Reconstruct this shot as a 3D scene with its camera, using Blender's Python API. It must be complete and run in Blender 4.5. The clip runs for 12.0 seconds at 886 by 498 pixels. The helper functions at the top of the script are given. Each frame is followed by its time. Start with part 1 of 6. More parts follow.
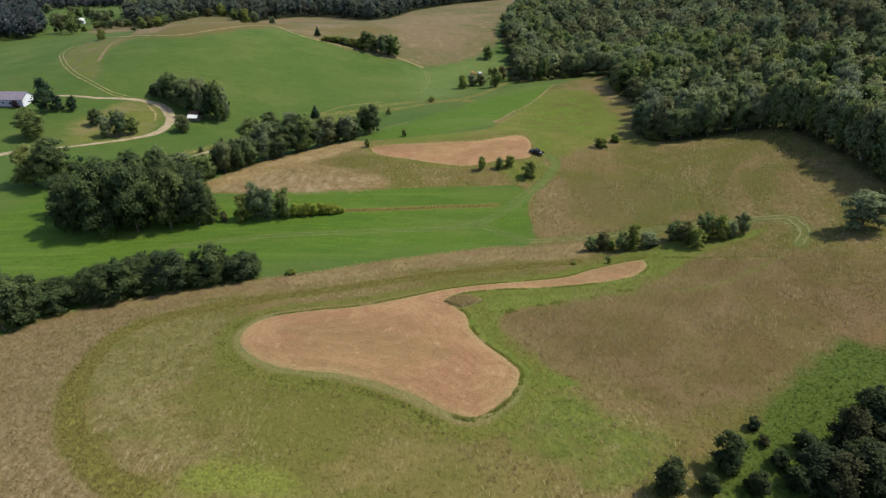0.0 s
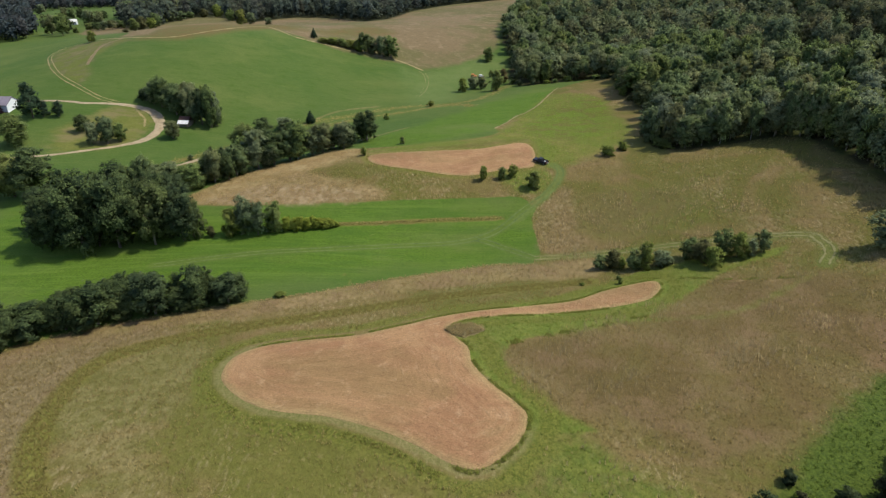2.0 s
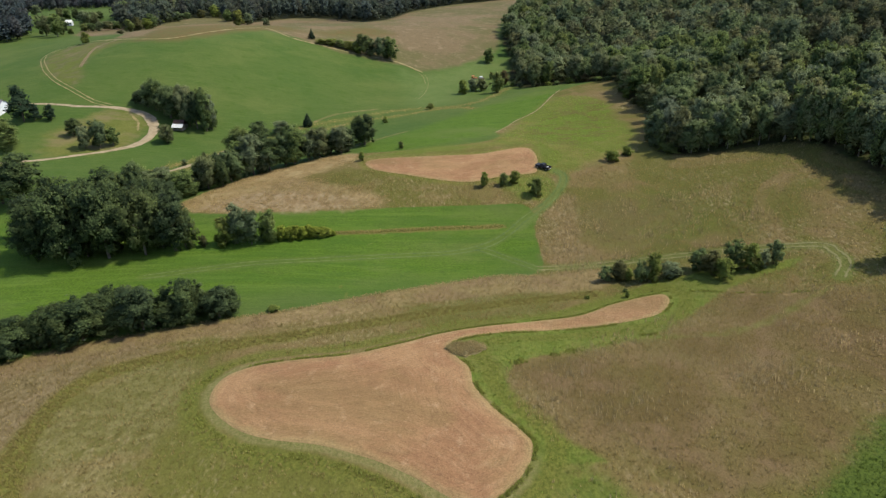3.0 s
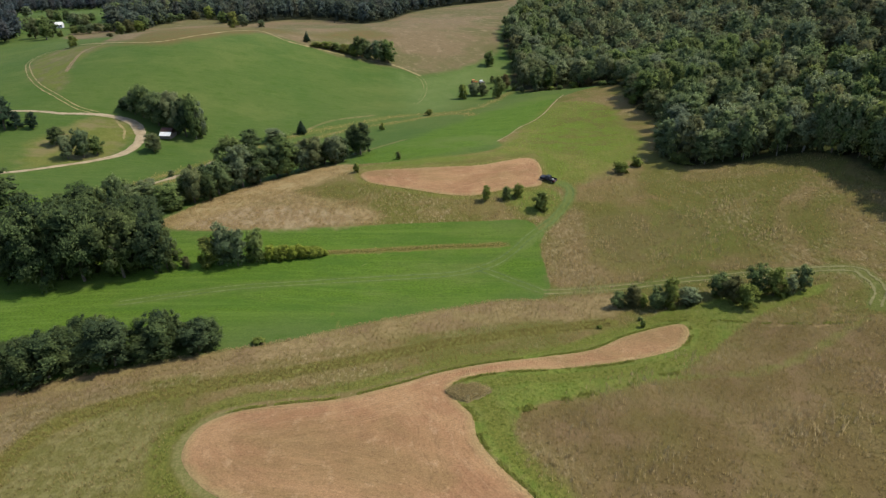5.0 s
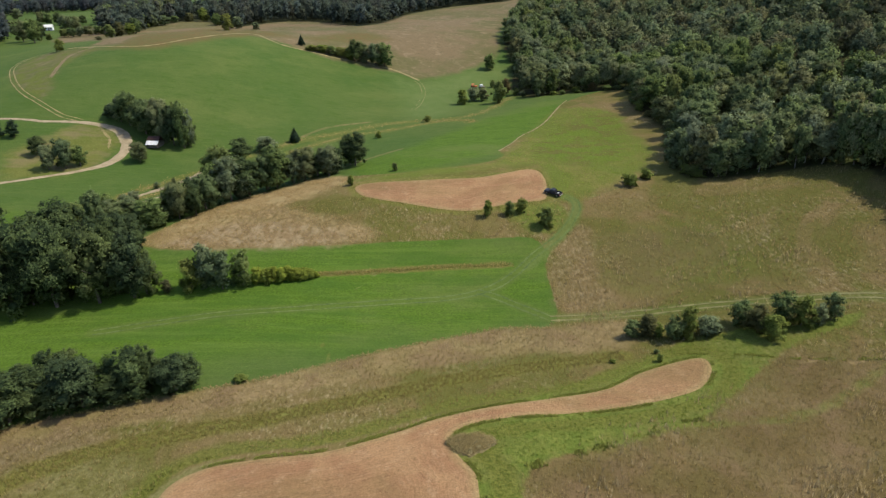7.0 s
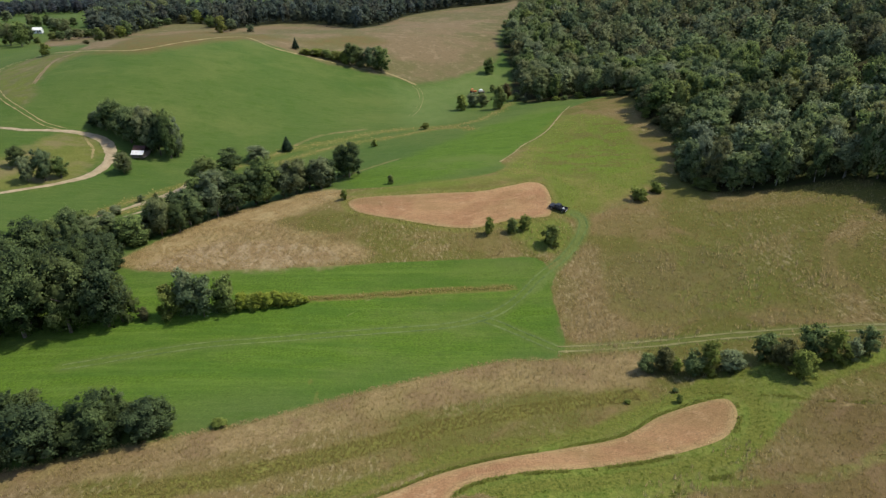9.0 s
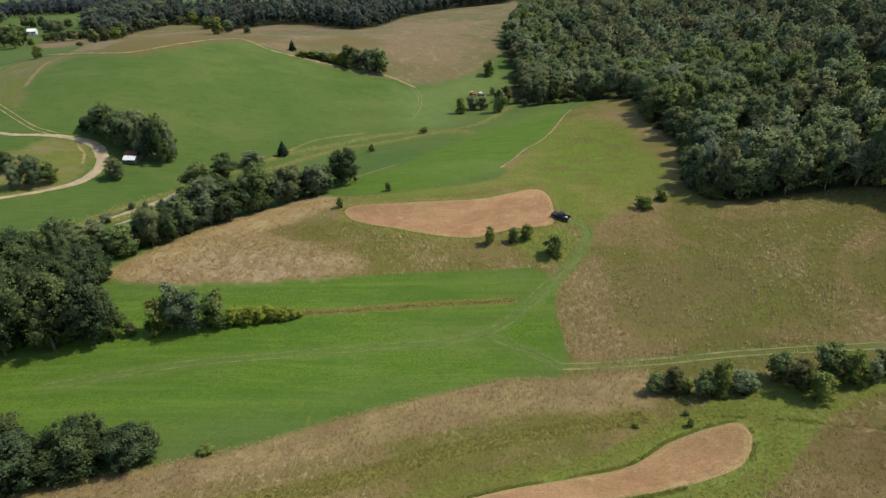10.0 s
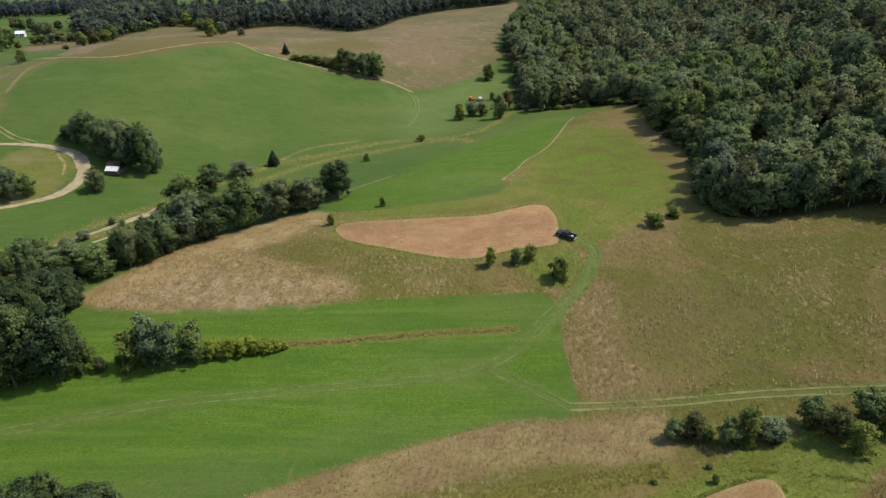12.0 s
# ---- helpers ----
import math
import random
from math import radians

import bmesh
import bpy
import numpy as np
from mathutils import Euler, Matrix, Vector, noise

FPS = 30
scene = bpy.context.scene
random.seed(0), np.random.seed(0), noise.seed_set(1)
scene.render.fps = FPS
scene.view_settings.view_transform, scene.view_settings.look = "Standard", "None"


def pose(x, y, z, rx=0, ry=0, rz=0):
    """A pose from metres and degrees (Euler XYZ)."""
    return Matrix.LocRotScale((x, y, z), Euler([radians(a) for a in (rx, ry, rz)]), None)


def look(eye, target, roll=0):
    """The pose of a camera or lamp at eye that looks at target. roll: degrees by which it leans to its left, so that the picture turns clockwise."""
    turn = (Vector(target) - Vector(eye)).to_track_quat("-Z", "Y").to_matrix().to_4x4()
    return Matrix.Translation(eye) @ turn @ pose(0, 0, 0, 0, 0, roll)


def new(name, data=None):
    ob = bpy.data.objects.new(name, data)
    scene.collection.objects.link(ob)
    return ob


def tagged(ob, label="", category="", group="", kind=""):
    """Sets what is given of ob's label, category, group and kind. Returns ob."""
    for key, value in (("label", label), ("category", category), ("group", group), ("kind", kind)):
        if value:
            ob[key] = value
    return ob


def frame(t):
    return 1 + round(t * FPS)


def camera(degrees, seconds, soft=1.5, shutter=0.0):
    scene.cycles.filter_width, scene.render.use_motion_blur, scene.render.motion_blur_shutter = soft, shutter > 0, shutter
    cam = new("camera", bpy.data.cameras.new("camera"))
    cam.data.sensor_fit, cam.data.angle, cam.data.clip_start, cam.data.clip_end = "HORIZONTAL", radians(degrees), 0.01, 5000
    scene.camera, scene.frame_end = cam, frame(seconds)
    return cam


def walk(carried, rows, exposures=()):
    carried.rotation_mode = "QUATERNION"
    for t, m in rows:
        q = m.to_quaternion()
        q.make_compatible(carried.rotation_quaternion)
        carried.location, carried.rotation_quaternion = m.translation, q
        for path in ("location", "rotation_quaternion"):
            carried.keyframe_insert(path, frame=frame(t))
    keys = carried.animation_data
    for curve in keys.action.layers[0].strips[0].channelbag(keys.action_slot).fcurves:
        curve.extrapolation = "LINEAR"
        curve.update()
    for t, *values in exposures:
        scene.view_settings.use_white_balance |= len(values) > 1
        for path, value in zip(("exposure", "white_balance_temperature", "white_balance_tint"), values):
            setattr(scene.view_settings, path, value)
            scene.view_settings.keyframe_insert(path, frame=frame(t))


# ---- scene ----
cam = camera(70, 12.0, 1.28)
walk(cam, [
    (0, look((0.00, 0.00, 75.00), (0.00, 181.29, -9.45), -0.003)),
    (1, look((0.04, 5.07, 75.06), (0.02, 186.31, -9.51), -0.038)),
    (2, look((0.05, 10.93, 75.12), (0.05, 192.13, -9.54), -0.075)),
    (3, look((0.04, 17.08, 75.20), (0.09, 198.25, -9.53), -0.113)),
    (4, look((0.03, 23.24, 75.28), (0.15, 204.38, -9.49), -0.152)),
    (5, look((0.02, 29.25, 75.36), (0.25, 210.39, -9.42), -0.191)),
    (6, look((0.02, 35.11, 75.46), (0.39, 216.25, -9.32), -0.228)),
    (7, look((0.04, 40.86, 75.56), (0.57, 222.02, -9.19), -0.263)),
    (8, look((0.09, 46.59, 75.67), (0.80, 227.76, -9.04), -0.294)),
    (9, look((0.19, 52.38, 75.78), (1.08, 233.57, -8.88), -0.320)),
    (10, look((0.34, 58.27, 75.91), (1.40, 239.47, -8.73), -0.338)),
    (11, look((0.55, 64.20, 76.05), (1.77, 245.41, -8.59), -0.346)),
    (12, look((0.84, 70.00, 76.19), (2.17, 251.19, -8.48), -0.344)),
])

# ---- light ----
SUN_AZ, SUN_EL = radians(84), radians(56)
world = bpy.data.worlds.new("sky")
scene.world = world
world.use_nodes = True
sky = world.node_tree.nodes.new("ShaderNodeTexSky")
sky.sky_type, sky.sun_disc = "NISHITA", False
sky.sun_elevation, sky.sun_rotation = SUN_EL, SUN_AZ
sky.air_density, sky.dust_density = 1.0, 1.2
background = world.node_tree.nodes["Background"]
background.inputs["Strength"].default_value = 0.15
world.node_tree.links.new(sky.outputs["Color"], background.inputs["Color"])
sun = new("sun", bpy.data.lights.new("sun", "SUN"))
sun.data.energy, sun.data.angle, sun.data.color = 3.3, radians(0.6), (1.0, 0.95, 0.78)
sun_way = Vector((math.sin(SUN_AZ) * math.cos(SUN_EL), math.cos(SUN_AZ) * math.cos(SUN_EL), math.sin(SUN_EL)))
sun.matrix_world = look(sun_way * 300, (0, 0, 0))
scene.view_settings.exposure = 0.42

# ---- the lie of the land: hills and hollows on a few rows of swells ----
SWELLS = [(x, y, 45) for y in (60, 110, 160, 210, 260) for x in (-70, -20, 30, 80)]
SWELLS += [(x, y, 70) for y in (300, 370, 440) for x in (-200, -120, -40, 40)]
SWELLS += [(x, y, 110) for x, y in ((-160, 120), (-180, 220), (140, 120), (150, 220), (160, 330), (150, 450), (260, 200), (280, 420),
                                   (-300, 400), (-150, 560), (0, 560), (120, 620), (-350, 620), (300, 700), (-300, 200), (0, 0), (120, 20), (-120, 20))]
SWELLS += [(380, 280, 200), (350, 650, 200), (0, 950, 200), (-400, 900, 200)]
RISE_NEAR = [10.6, -7.9, -5.1, -5.8, -7.7, 12.3, 13.9, -2.1, 3.1, -9.6, -20.9, 3.2, 1.4, 7.7, 8.0, 0.5, -5.3, 1.0, -9.0, -11.0]
RISE_MID = [5.1, -7.3, -7.7, 30.7, -4.8, 34.2, -20.0, -18.0, 9.2, -5.6, 15.2, 9.9]
RISE_FAR = [2.1, -2.4, -6.9, -10.3, -5.4, -22.0, 33.6, 36.6, 6.0, 1.8, 8.1, 1.0, 13.7, 20.3, -7.6, -0.9, 10.2, -8.6, 33.1, 35.9, 17.9, 5.4]
RISE = RISE_NEAR + RISE_MID + RISE_FAR


def height(x, y):
    x, y = np.asarray(x, float), np.asarray(y, float)
    z = np.full(np.broadcast(x, y).shape, 8.0)
    for (cx, cy, s), h in zip(SWELLS, RISE):
        z = z + h * np.exp(-((x - cx) ** 2 + (y - cy) ** 2) / (2 * s * s))
    return z


def ground_z(x, y):
    return float(height(x, y))


# ---- shape helpers ----
def smooth(pts, closed=True, n=4):
    """A rounded line through the corners given."""
    p = np.array(pts, float)
    if not closed:
        p = np.vstack([2 * p[0] - p[1], p, 2 * p[-1] - p[-2]])
    out, m = [], len(p)
    for i in (range(m) if closed else range(1, m - 2)):
        a, b, c, d = p[(i - 1) % m], p[i], p[(i + 1) % m], p[(i + 2) % m]
        for k in range(n):
            u = k / n
            out.append(0.5 * (2 * b + (c - a) * u + (2 * a - 5 * b + 4 * c - d) * u * u + (3 * b - a - 3 * c + d) * u ** 3))
    if not closed:
        out.append(p[-2])
    return np.array(out)


def line_distance(x, y, line, closed=False):
    best = np.full(x.shape, 1e9)
    ends = np.roll(line, -1, axis=0) if closed else line[1:]
    for (ax, ay), (bx, by) in zip(line, ends):
        dx, dy = bx - ax, by - ay
        u = np.clip(((x - ax) * dx + (y - ay) * dy) / (dx * dx + dy * dy + 1e-9), 0, 1)
        best = np.minimum(best, (x - ax - u * dx) ** 2 + (y - ay - u * dy) ** 2)
    return np.sqrt(best)


def inside(x, y, poly):
    """Metres to the outline: above zero inside."""
    odd = np.zeros(x.shape, bool)
    for (ax, ay), (bx, by) in zip(poly, np.roll(poly, -1, axis=0)):
        if ay != by:
            odd ^= ((ay > y) != (by > y)) & (x < (bx - ax) * (y - ay) / (by - ay) + ax)
    return np.where(odd, 1.0, -1.0) * line_distance(x, y, poly, True)


def mesh_from(name, verts, quads=None, tris=None, material=None, values=None, soft=False):
    me = bpy.data.meshes.new(name)
    verts = np.asarray(verts, np.float32)
    quads = np.zeros((0, 4), np.int32) if quads is None else np.asarray(quads, np.int32).reshape(-1, 4)
    tris = np.zeros((0, 3), np.int32) if tris is None else np.asarray(tris, np.int32).reshape(-1, 3)
    me.vertices.add(len(verts))
    me.vertices.foreach_set("co", verts.ravel())
    loops = np.concatenate([quads.ravel(), tris.ravel()])
    me.loops.add(len(loops))
    me.loops.foreach_set("vertex_index", loops)
    me.polygons.add(len(quads) + len(tris))
    me.polygons.foreach_set("loop_start", np.concatenate([np.arange(len(quads)) * 4, len(quads) * 4 + np.arange(len(tris)) * 3]).astype(np.int32))
    if soft:
        me.polygons.foreach_set("use_smooth", np.ones(len(quads) + len(tris), bool))
    for key, data in (values or {}).items():
        data = np.asarray(data, np.float32)
        if data.ndim == 2:
            me.attributes.new(key, "FLOAT_VECTOR", "POINT").data.foreach_set("vector", data.ravel())
        else:
            me.attributes.new(key, "FLOAT", "POINT").data.foreach_set("value", data)
    me.update(calc_edges=True)
    me.validate()
    if material:
        me.materials.append(material)
    return me


def part(name, bm, material, parent, label=""):
    me = bpy.data.meshes.new(name)
    bm.to_mesh(me)
    bm.free()
    me.materials.append(material)
    ob = new(name, me)
    ob.parent = parent
    return tagged(ob, label)


def box(bm, size, at=(0, 0, 0), bevel=0.0, turn=None):
    m = Matrix.Translation(at) @ (turn or Matrix()) @ Matrix.Diagonal((*size, 1))
    geo = bmesh.ops.create_cube(bm, size=1, matrix=m)
    if bevel:
        edges = list({e for v in geo["verts"] for e in v.link_edges})
        bmesh.ops.bevel(bm, geom=edges, offset=bevel, segments=2, affect="EDGES", profile=0.5)
    return bm


def boxed(size, at=(0, 0, 0), bevel=0.0, turn=None):
    return box(bmesh.new(), size, at, bevel, turn)


# ---- materials ----
class Look:
    """A node material with a principled surface, built up layer by layer."""

    def __init__(self, name, rough=0.9, gloss=0.2):
        self.mat = bpy.data.materials.new(name)
        self.mat.use_nodes = True
        self.nodes, self.links = self.mat.node_tree.nodes, self.mat.node_tree.links
        self.surface = self.nodes["Principled BSDF"]
        self.surface.inputs["Roughness"].default_value = rough
        self.surface.inputs["Specular IOR Level"].default_value = gloss
        self.place = self.nodes.new("ShaderNodeTexCoord").outputs["Object"]

    def feed(self, value, socket):
        if isinstance(value, bpy.types.NodeSocket):
            self.links.new(value, socket)
        elif isinstance(value, tuple) and len(value) == 3 and socket.type == "RGBA":
            socket.default_value = (*value, 1)
        else:
            socket.default_value = value

    def attr(self, name):
        n = self.nodes.new("ShaderNodeAttribute")
        n.attribute_name = name
        return n.outputs["Fac"]

    def calc(self, op, a, b=0.0, clamp=False):
        n = self.nodes.new("ShaderNodeMath")
        n.operation, n.use_clamp = op, clamp
        self.feed(a, n.inputs[0])
        self.feed(b, n.inputs[1])
        return n.outputs[0]

    def stretched(self, scale, turn=0.0):
        n = self.nodes.new("ShaderNodeMapping")
        self.links.new(self.place, n.inputs["Vector"])
        n.inputs["Scale"].default_value = scale
        n.inputs["Rotation"].default_value = (0, 0, turn)
        return n.outputs[0]

    def noise(self, scale, detail=3.0, rough=0.55, where=None, warp=0.0):
        n = self.nodes.new("ShaderNodeTexNoise")
        self.links.new(where or self.place, n.inputs["Vector"])
        n.inputs["Scale"].default_value, n.inputs["Detail"].default_value, n.inputs["Roughness"].default_value = scale, detail, rough
        n.inputs["Distortion"].default_value = warp
        return n.outputs["Fac"]

    def span(self, value, low, high):
        n = self.nodes.new("ShaderNodeMapRange")
        n.interpolation_type = "SMOOTHSTEP"
        self.feed(value, n.inputs["Value"])
        n.inputs["From Min"].default_value, n.inputs["From Max"].default_value = low, high
        return n.outputs["Result"]

    def mix(self, fac, a, b):
        n = self.nodes.new("ShaderNodeMix")
        n.data_type = "RGBA"
        self.feed(fac, n.inputs[0])
        self.feed(a, n.inputs[6])
        self.feed(b, n.inputs[7])
        return n.outputs[2]

    def grained(self, color, value, low, high):
        """The colour made duller or fresher by a fine grain."""
        n = self.nodes.new("ShaderNodeMapRange")
        self.feed(value, n.inputs["Value"])
        n.inputs["From Min"].default_value, n.inputs["From Max"].default_value = 0.32, 0.68
        n.inputs["To Min"].default_value, n.inputs["To Max"].default_value = low, high
        v = self.nodes.new("ShaderNodeVectorMath")
        v.operation = "SCALE"
        self.links.new(color, v.inputs[0])
        self.links.new(n.outputs["Result"], v.inputs["Scale"])
        return v.outputs[0]

    def edge(self, name, wobble, soft, scale, shift=0.0):
        """From 0 outside to 1 inside a plot whose outline is ragged by wobble metres."""
        ragged = self.calc("ADD", self.attr(name), self.calc("MULTIPLY", self.calc("SUBTRACT", self.noise(scale, 4, 0.65), 0.5), wobble * 2))
        return self.span(ragged, shift - soft / 2, shift + soft / 2)

    def bump(self, value, strength, distance):
        n = self.nodes.new("ShaderNodeBump")
        self.feed(strength, n.inputs["Strength"])
        n.inputs["Distance"].default_value = distance
        self.feed(value, n.inputs["Height"])
        self.links.new(n.outputs[0], self.surface.inputs["Normal"])

    def paint(self, color):
        self.feed(color, self.surface.inputs["Base Color"])
        return self.mat


def plain(name, color, other=None, scale=2.0, rough=0.6, metal=0.0, gloss=0.4):
    m = Look(name, rough, gloss)
    m.surface.inputs["Metallic"].default_value = metal
    other = other or tuple(c * 0.75 for c in color)
    v = m.span(m.calc("ADD", m.calc("MULTIPLY", m.noise(scale, 4), 0.6), m.calc("MULTIPLY", m.noise(scale * 7, 2), 0.4)), 0.35, 0.65)
    m.bump(m.noise(scale * 9, 2), 0.15, 0.02)
    return m.paint(m.mix(v, other, color))


def leafage(name, dark, light, warm, mass=False):
    """Leaves; mass: many trees in one mesh, told apart by the hue given to each."""
    m = Look(name, 0.75, 0.12)
    own = m.attr("hue") if mass else m.nodes.new("ShaderNodeObjectInfo").outputs["Random"]
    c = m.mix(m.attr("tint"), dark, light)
    c = m.mix(m.calc("MULTIPLY", m.span(own, 0.45, 0.95), 0.85), c, m.mix(m.attr("tint"), tuple(k * 0.4 for k in warm), warm))
    c = m.mix(m.calc("MULTIPLY", m.span(m.calc("FRACT", m.calc("MULTIPLY", own, 3.7)), 0.70, 0.92), 0.65), c, m.mix(m.attr("tint"), tuple(k * w for k, w in zip(dark, (0.9, 0.88, 1.2))), tuple(k * w for k, w in zip(light, (0.82, 0.84, 1.22)))))
    c = m.mix(m.calc("MULTIPLY", m.span(m.calc("FRACT", m.calc("MULTIPLY", own, 7.0)), 0.2, 1.0), 0.5), c, m.mix(m.attr("tint"), dark, tuple(k * 0.60 for k in light)))
    if mass:
        brown = m.span(m.calc("FRACT", m.calc("MULTIPLY", own, 13.0)), 0.70, 0.90)
        c = m.mix(m.calc("MULTIPLY", brown, 0.55), c, m.mix(m.attr("tint"), tuple(k * w for k, w in zip(dark, (1.2, 0.8, 0.9))), tuple(k * w for k, w in zip(light, (1.05, 0.74, 0.72)))))
    m.paint(c)
    glow = m.nodes.new("ShaderNodeBsdfTranslucent")
    out = m.nodes.new("ShaderNodeAttribute")
    out.attribute_name = "out"
    turn = m.nodes.new("ShaderNodeVectorTransform")
    turn.vector_type, turn.convert_from, turn.convert_to = "NORMAL", "OBJECT", "WORLD"
    m.links.new(out.outputs["Vector"], turn.inputs[0])
    m.links.new(turn.outputs[0], m.surface.inputs["Normal"])
    m.links.new(c, glow.inputs["Color"])
    both = m.nodes.new("ShaderNodeMixShader")
    both.inputs[0].default_value = 0.24
    m.links.new(m.surface.outputs[0], both.inputs[1])
    m.links.new(glow.outputs[0], both.inputs[2])
    m.links.new(both.outputs[0], m.nodes["Material Output"].inputs["Surface"])
    return m.mat


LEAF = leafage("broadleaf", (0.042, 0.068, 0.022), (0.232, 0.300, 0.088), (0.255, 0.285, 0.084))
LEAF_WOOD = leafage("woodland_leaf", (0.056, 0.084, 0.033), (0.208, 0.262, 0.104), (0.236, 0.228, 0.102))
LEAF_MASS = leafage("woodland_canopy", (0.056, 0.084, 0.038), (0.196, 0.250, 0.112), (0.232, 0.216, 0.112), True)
# The blue of distant haze is put into the next two canopy colours.
LEAF_RIDGE_HAZED = leafage("ridge_canopy", (0.036, 0.052, 0.044), (0.104, 0.136, 0.098), (0.112, 0.128, 0.084), True)
LEAF_VALLEY_HAZED = leafage("valley_canopy", (0.030, 0.044, 0.050), (0.080, 0.105, 0.104), (0.086, 0.100, 0.090), True)
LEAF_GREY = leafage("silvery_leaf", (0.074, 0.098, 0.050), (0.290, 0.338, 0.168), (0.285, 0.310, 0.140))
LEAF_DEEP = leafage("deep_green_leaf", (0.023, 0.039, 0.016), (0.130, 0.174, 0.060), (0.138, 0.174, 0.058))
# Leaves of the corner shrubs, their shade put into the dark colour.
LEAF_SHADED = leafage("dark_leaf", (0.018, 0.030, 0.012), (0.062, 0.085, 0.030), (0.075, 0.070, 0.030))
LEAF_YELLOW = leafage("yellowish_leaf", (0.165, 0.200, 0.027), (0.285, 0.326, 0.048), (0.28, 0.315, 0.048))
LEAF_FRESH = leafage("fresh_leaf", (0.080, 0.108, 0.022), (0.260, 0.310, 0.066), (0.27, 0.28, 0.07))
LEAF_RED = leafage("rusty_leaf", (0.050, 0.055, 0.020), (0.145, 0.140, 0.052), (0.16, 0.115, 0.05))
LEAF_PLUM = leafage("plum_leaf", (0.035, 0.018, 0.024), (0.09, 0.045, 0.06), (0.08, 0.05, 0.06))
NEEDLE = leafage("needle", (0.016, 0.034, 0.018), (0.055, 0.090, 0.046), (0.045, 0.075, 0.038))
BARK = plain("bark", (0.16, 0.13, 0.10), (0.07, 0.055, 0.04), 3.0, 0.95)
BARK_PALE = plain("pale_bark", (0.24, 0.225, 0.19), (0.11, 0.10, 0.085), 3.0, 0.9)

# ---- fields: outlines in metres ----
MOWN_NEAR = [(-38.1, 100.5), (-37.6, 106.2), (-33.3, 109.4), (-25.6, 110.7), (-16.5, 111.5), (-7.5, 115.2), (-0.5, 119.2), (8.2, 122.7), (18.5, 125.3), (27.8, 128), (35.6, 133.7), (43, 136.8), (47.9, 137.2), (47.5, 132.4), (43.5, 127), (37, 123.9), (29, 121.5), (20.2, 120), (11.6, 119.3), (4.3, 117.1), (1.3, 114), (2.1, 109.8), (4.5, 105.3), (5, 100.2), (7.6, 94.8), (11.2, 90), (12.8, 87.1), (11.7, 83.1), (8.5, 79.3), (4.9, 77.3), (1.4, 78.1), (-4, 81.6), (-9.6, 84.6), (-17.5, 87.6), (-25.5, 89.3), (-31, 91.8), (-35.7, 96.1)]
MOWN_FAR = [(-25.9, 222.1), (-22.5, 224.5), (-10.5, 224), (1.4, 224.2), (11.9, 224.9), (21.3, 228.9), (26.9, 231.4), (30.5, 229.7), (31.6, 222.1), (30.9, 215.2), (29.7, 210.7), (24.7, 209.7), (20.5, 209.2), (14.9, 207.4), (9.4, 205.6), (2.6, 205.9), (-4.1, 207.6), (-11.1, 210.1), (-18.3, 212.7), (-23.6, 216.3)]
MEADOW_HOME = [(-91.5, 110.8), (-84.1, 118.6), (-74, 123.5), (-62.4, 126.5), (-50.4, 129.6), (-41.7, 131.7), (-30.4, 135.3), (-17.6, 142.7), (-3.6, 149.7), (11.7, 156.1), (23.2, 156.1)] + [(25.9, 164.9), (26, 172.9), (25.9, 181.2), (28.6, 188.3), (34.4, 196.1), (38.4, 206), (46, 212.5), (54.1, 216.4), (64.1, 218.6)] + [(130, 235), (200, 120), (200, -60), (-140, -60), (-125, 60)]
MEADOW_WEDGE = [(-81.1, 199), (-73.9, 212.9), (-63.6, 224.7), (-50.4, 232.4), (-40.1, 236.4), (-28.3, 233.6), (-10.9, 231.2), (12.6, 236.9), (21.6, 246.7), (20.6, 253.6), (32.8, 279.2), (42.1, 295.2), (57, 329.3)] + [(84, 345), (95, 300), (90, 240), (82, 214), (64, 214)] + [(54.1, 216.4), (46, 212.5), (38.4, 206), (34.4, 196.1), (27.8, 186.9), (23.8, 193.2), (10, 193.1), (-8.8, 191.9), (-25.9, 190), (-45.4, 189.2), (-69, 189.8), (-85.3, 196.9)]
STRAW_WEDGE = [(-77.9, 197.9), (-73.5, 211.9), (-63.3, 223.7), (-50.1, 231.4), (-39.8, 235.4), (-31.5, 233.4), (-31.6, 225.2), (-45.8, 215.5), (-33.6, 204.9), (-22.2, 199.7), (-16.4, 193.7), (-26, 190.5), (-45.5, 189.8), (-69.3, 190.4)]
OLIVE_NORTH = [(-26.1, 229.3), (12.6, 235.9), (21.6, 246.7), (32.3, 275.6), (53.2, 315.4), (69.8, 303.2), (70.8, 271.5), (70.4, 243.2), (60.1, 226.6), (46.7, 215.2), (40.1, 210.6), (31.9, 211.3), (32.2, 230.5), (26.8, 235.8), (4.5, 227.5), (-22.8, 227.2)]
GREEN_WEEDS_NORTH = [(50.2, 289.4), (68.2, 297), (69.1, 272), (62.7, 244.8), (49, 236.3), (37.3, 241.4), (33.4, 258.6)]
FAR_BROWN = [(-181.2, 385.1), (-148.6, 373.6), (-127.4, 386.5), (-114, 412.4), (-103.4, 415.6), (-78.3, 405.4), (-49.4, 401.6), (-23.6, 401), (-10.4, 396.7), (8.7, 410.7), (24.6, 426.7), (37.5, 449.7), (39.4, 492.3), (51.3, 538.4), (85.7, 594.9), (78.5, 660.5)] + [(110, 800), (-200, 800), (-270, 520)] + [(-190.2, 412.3)]
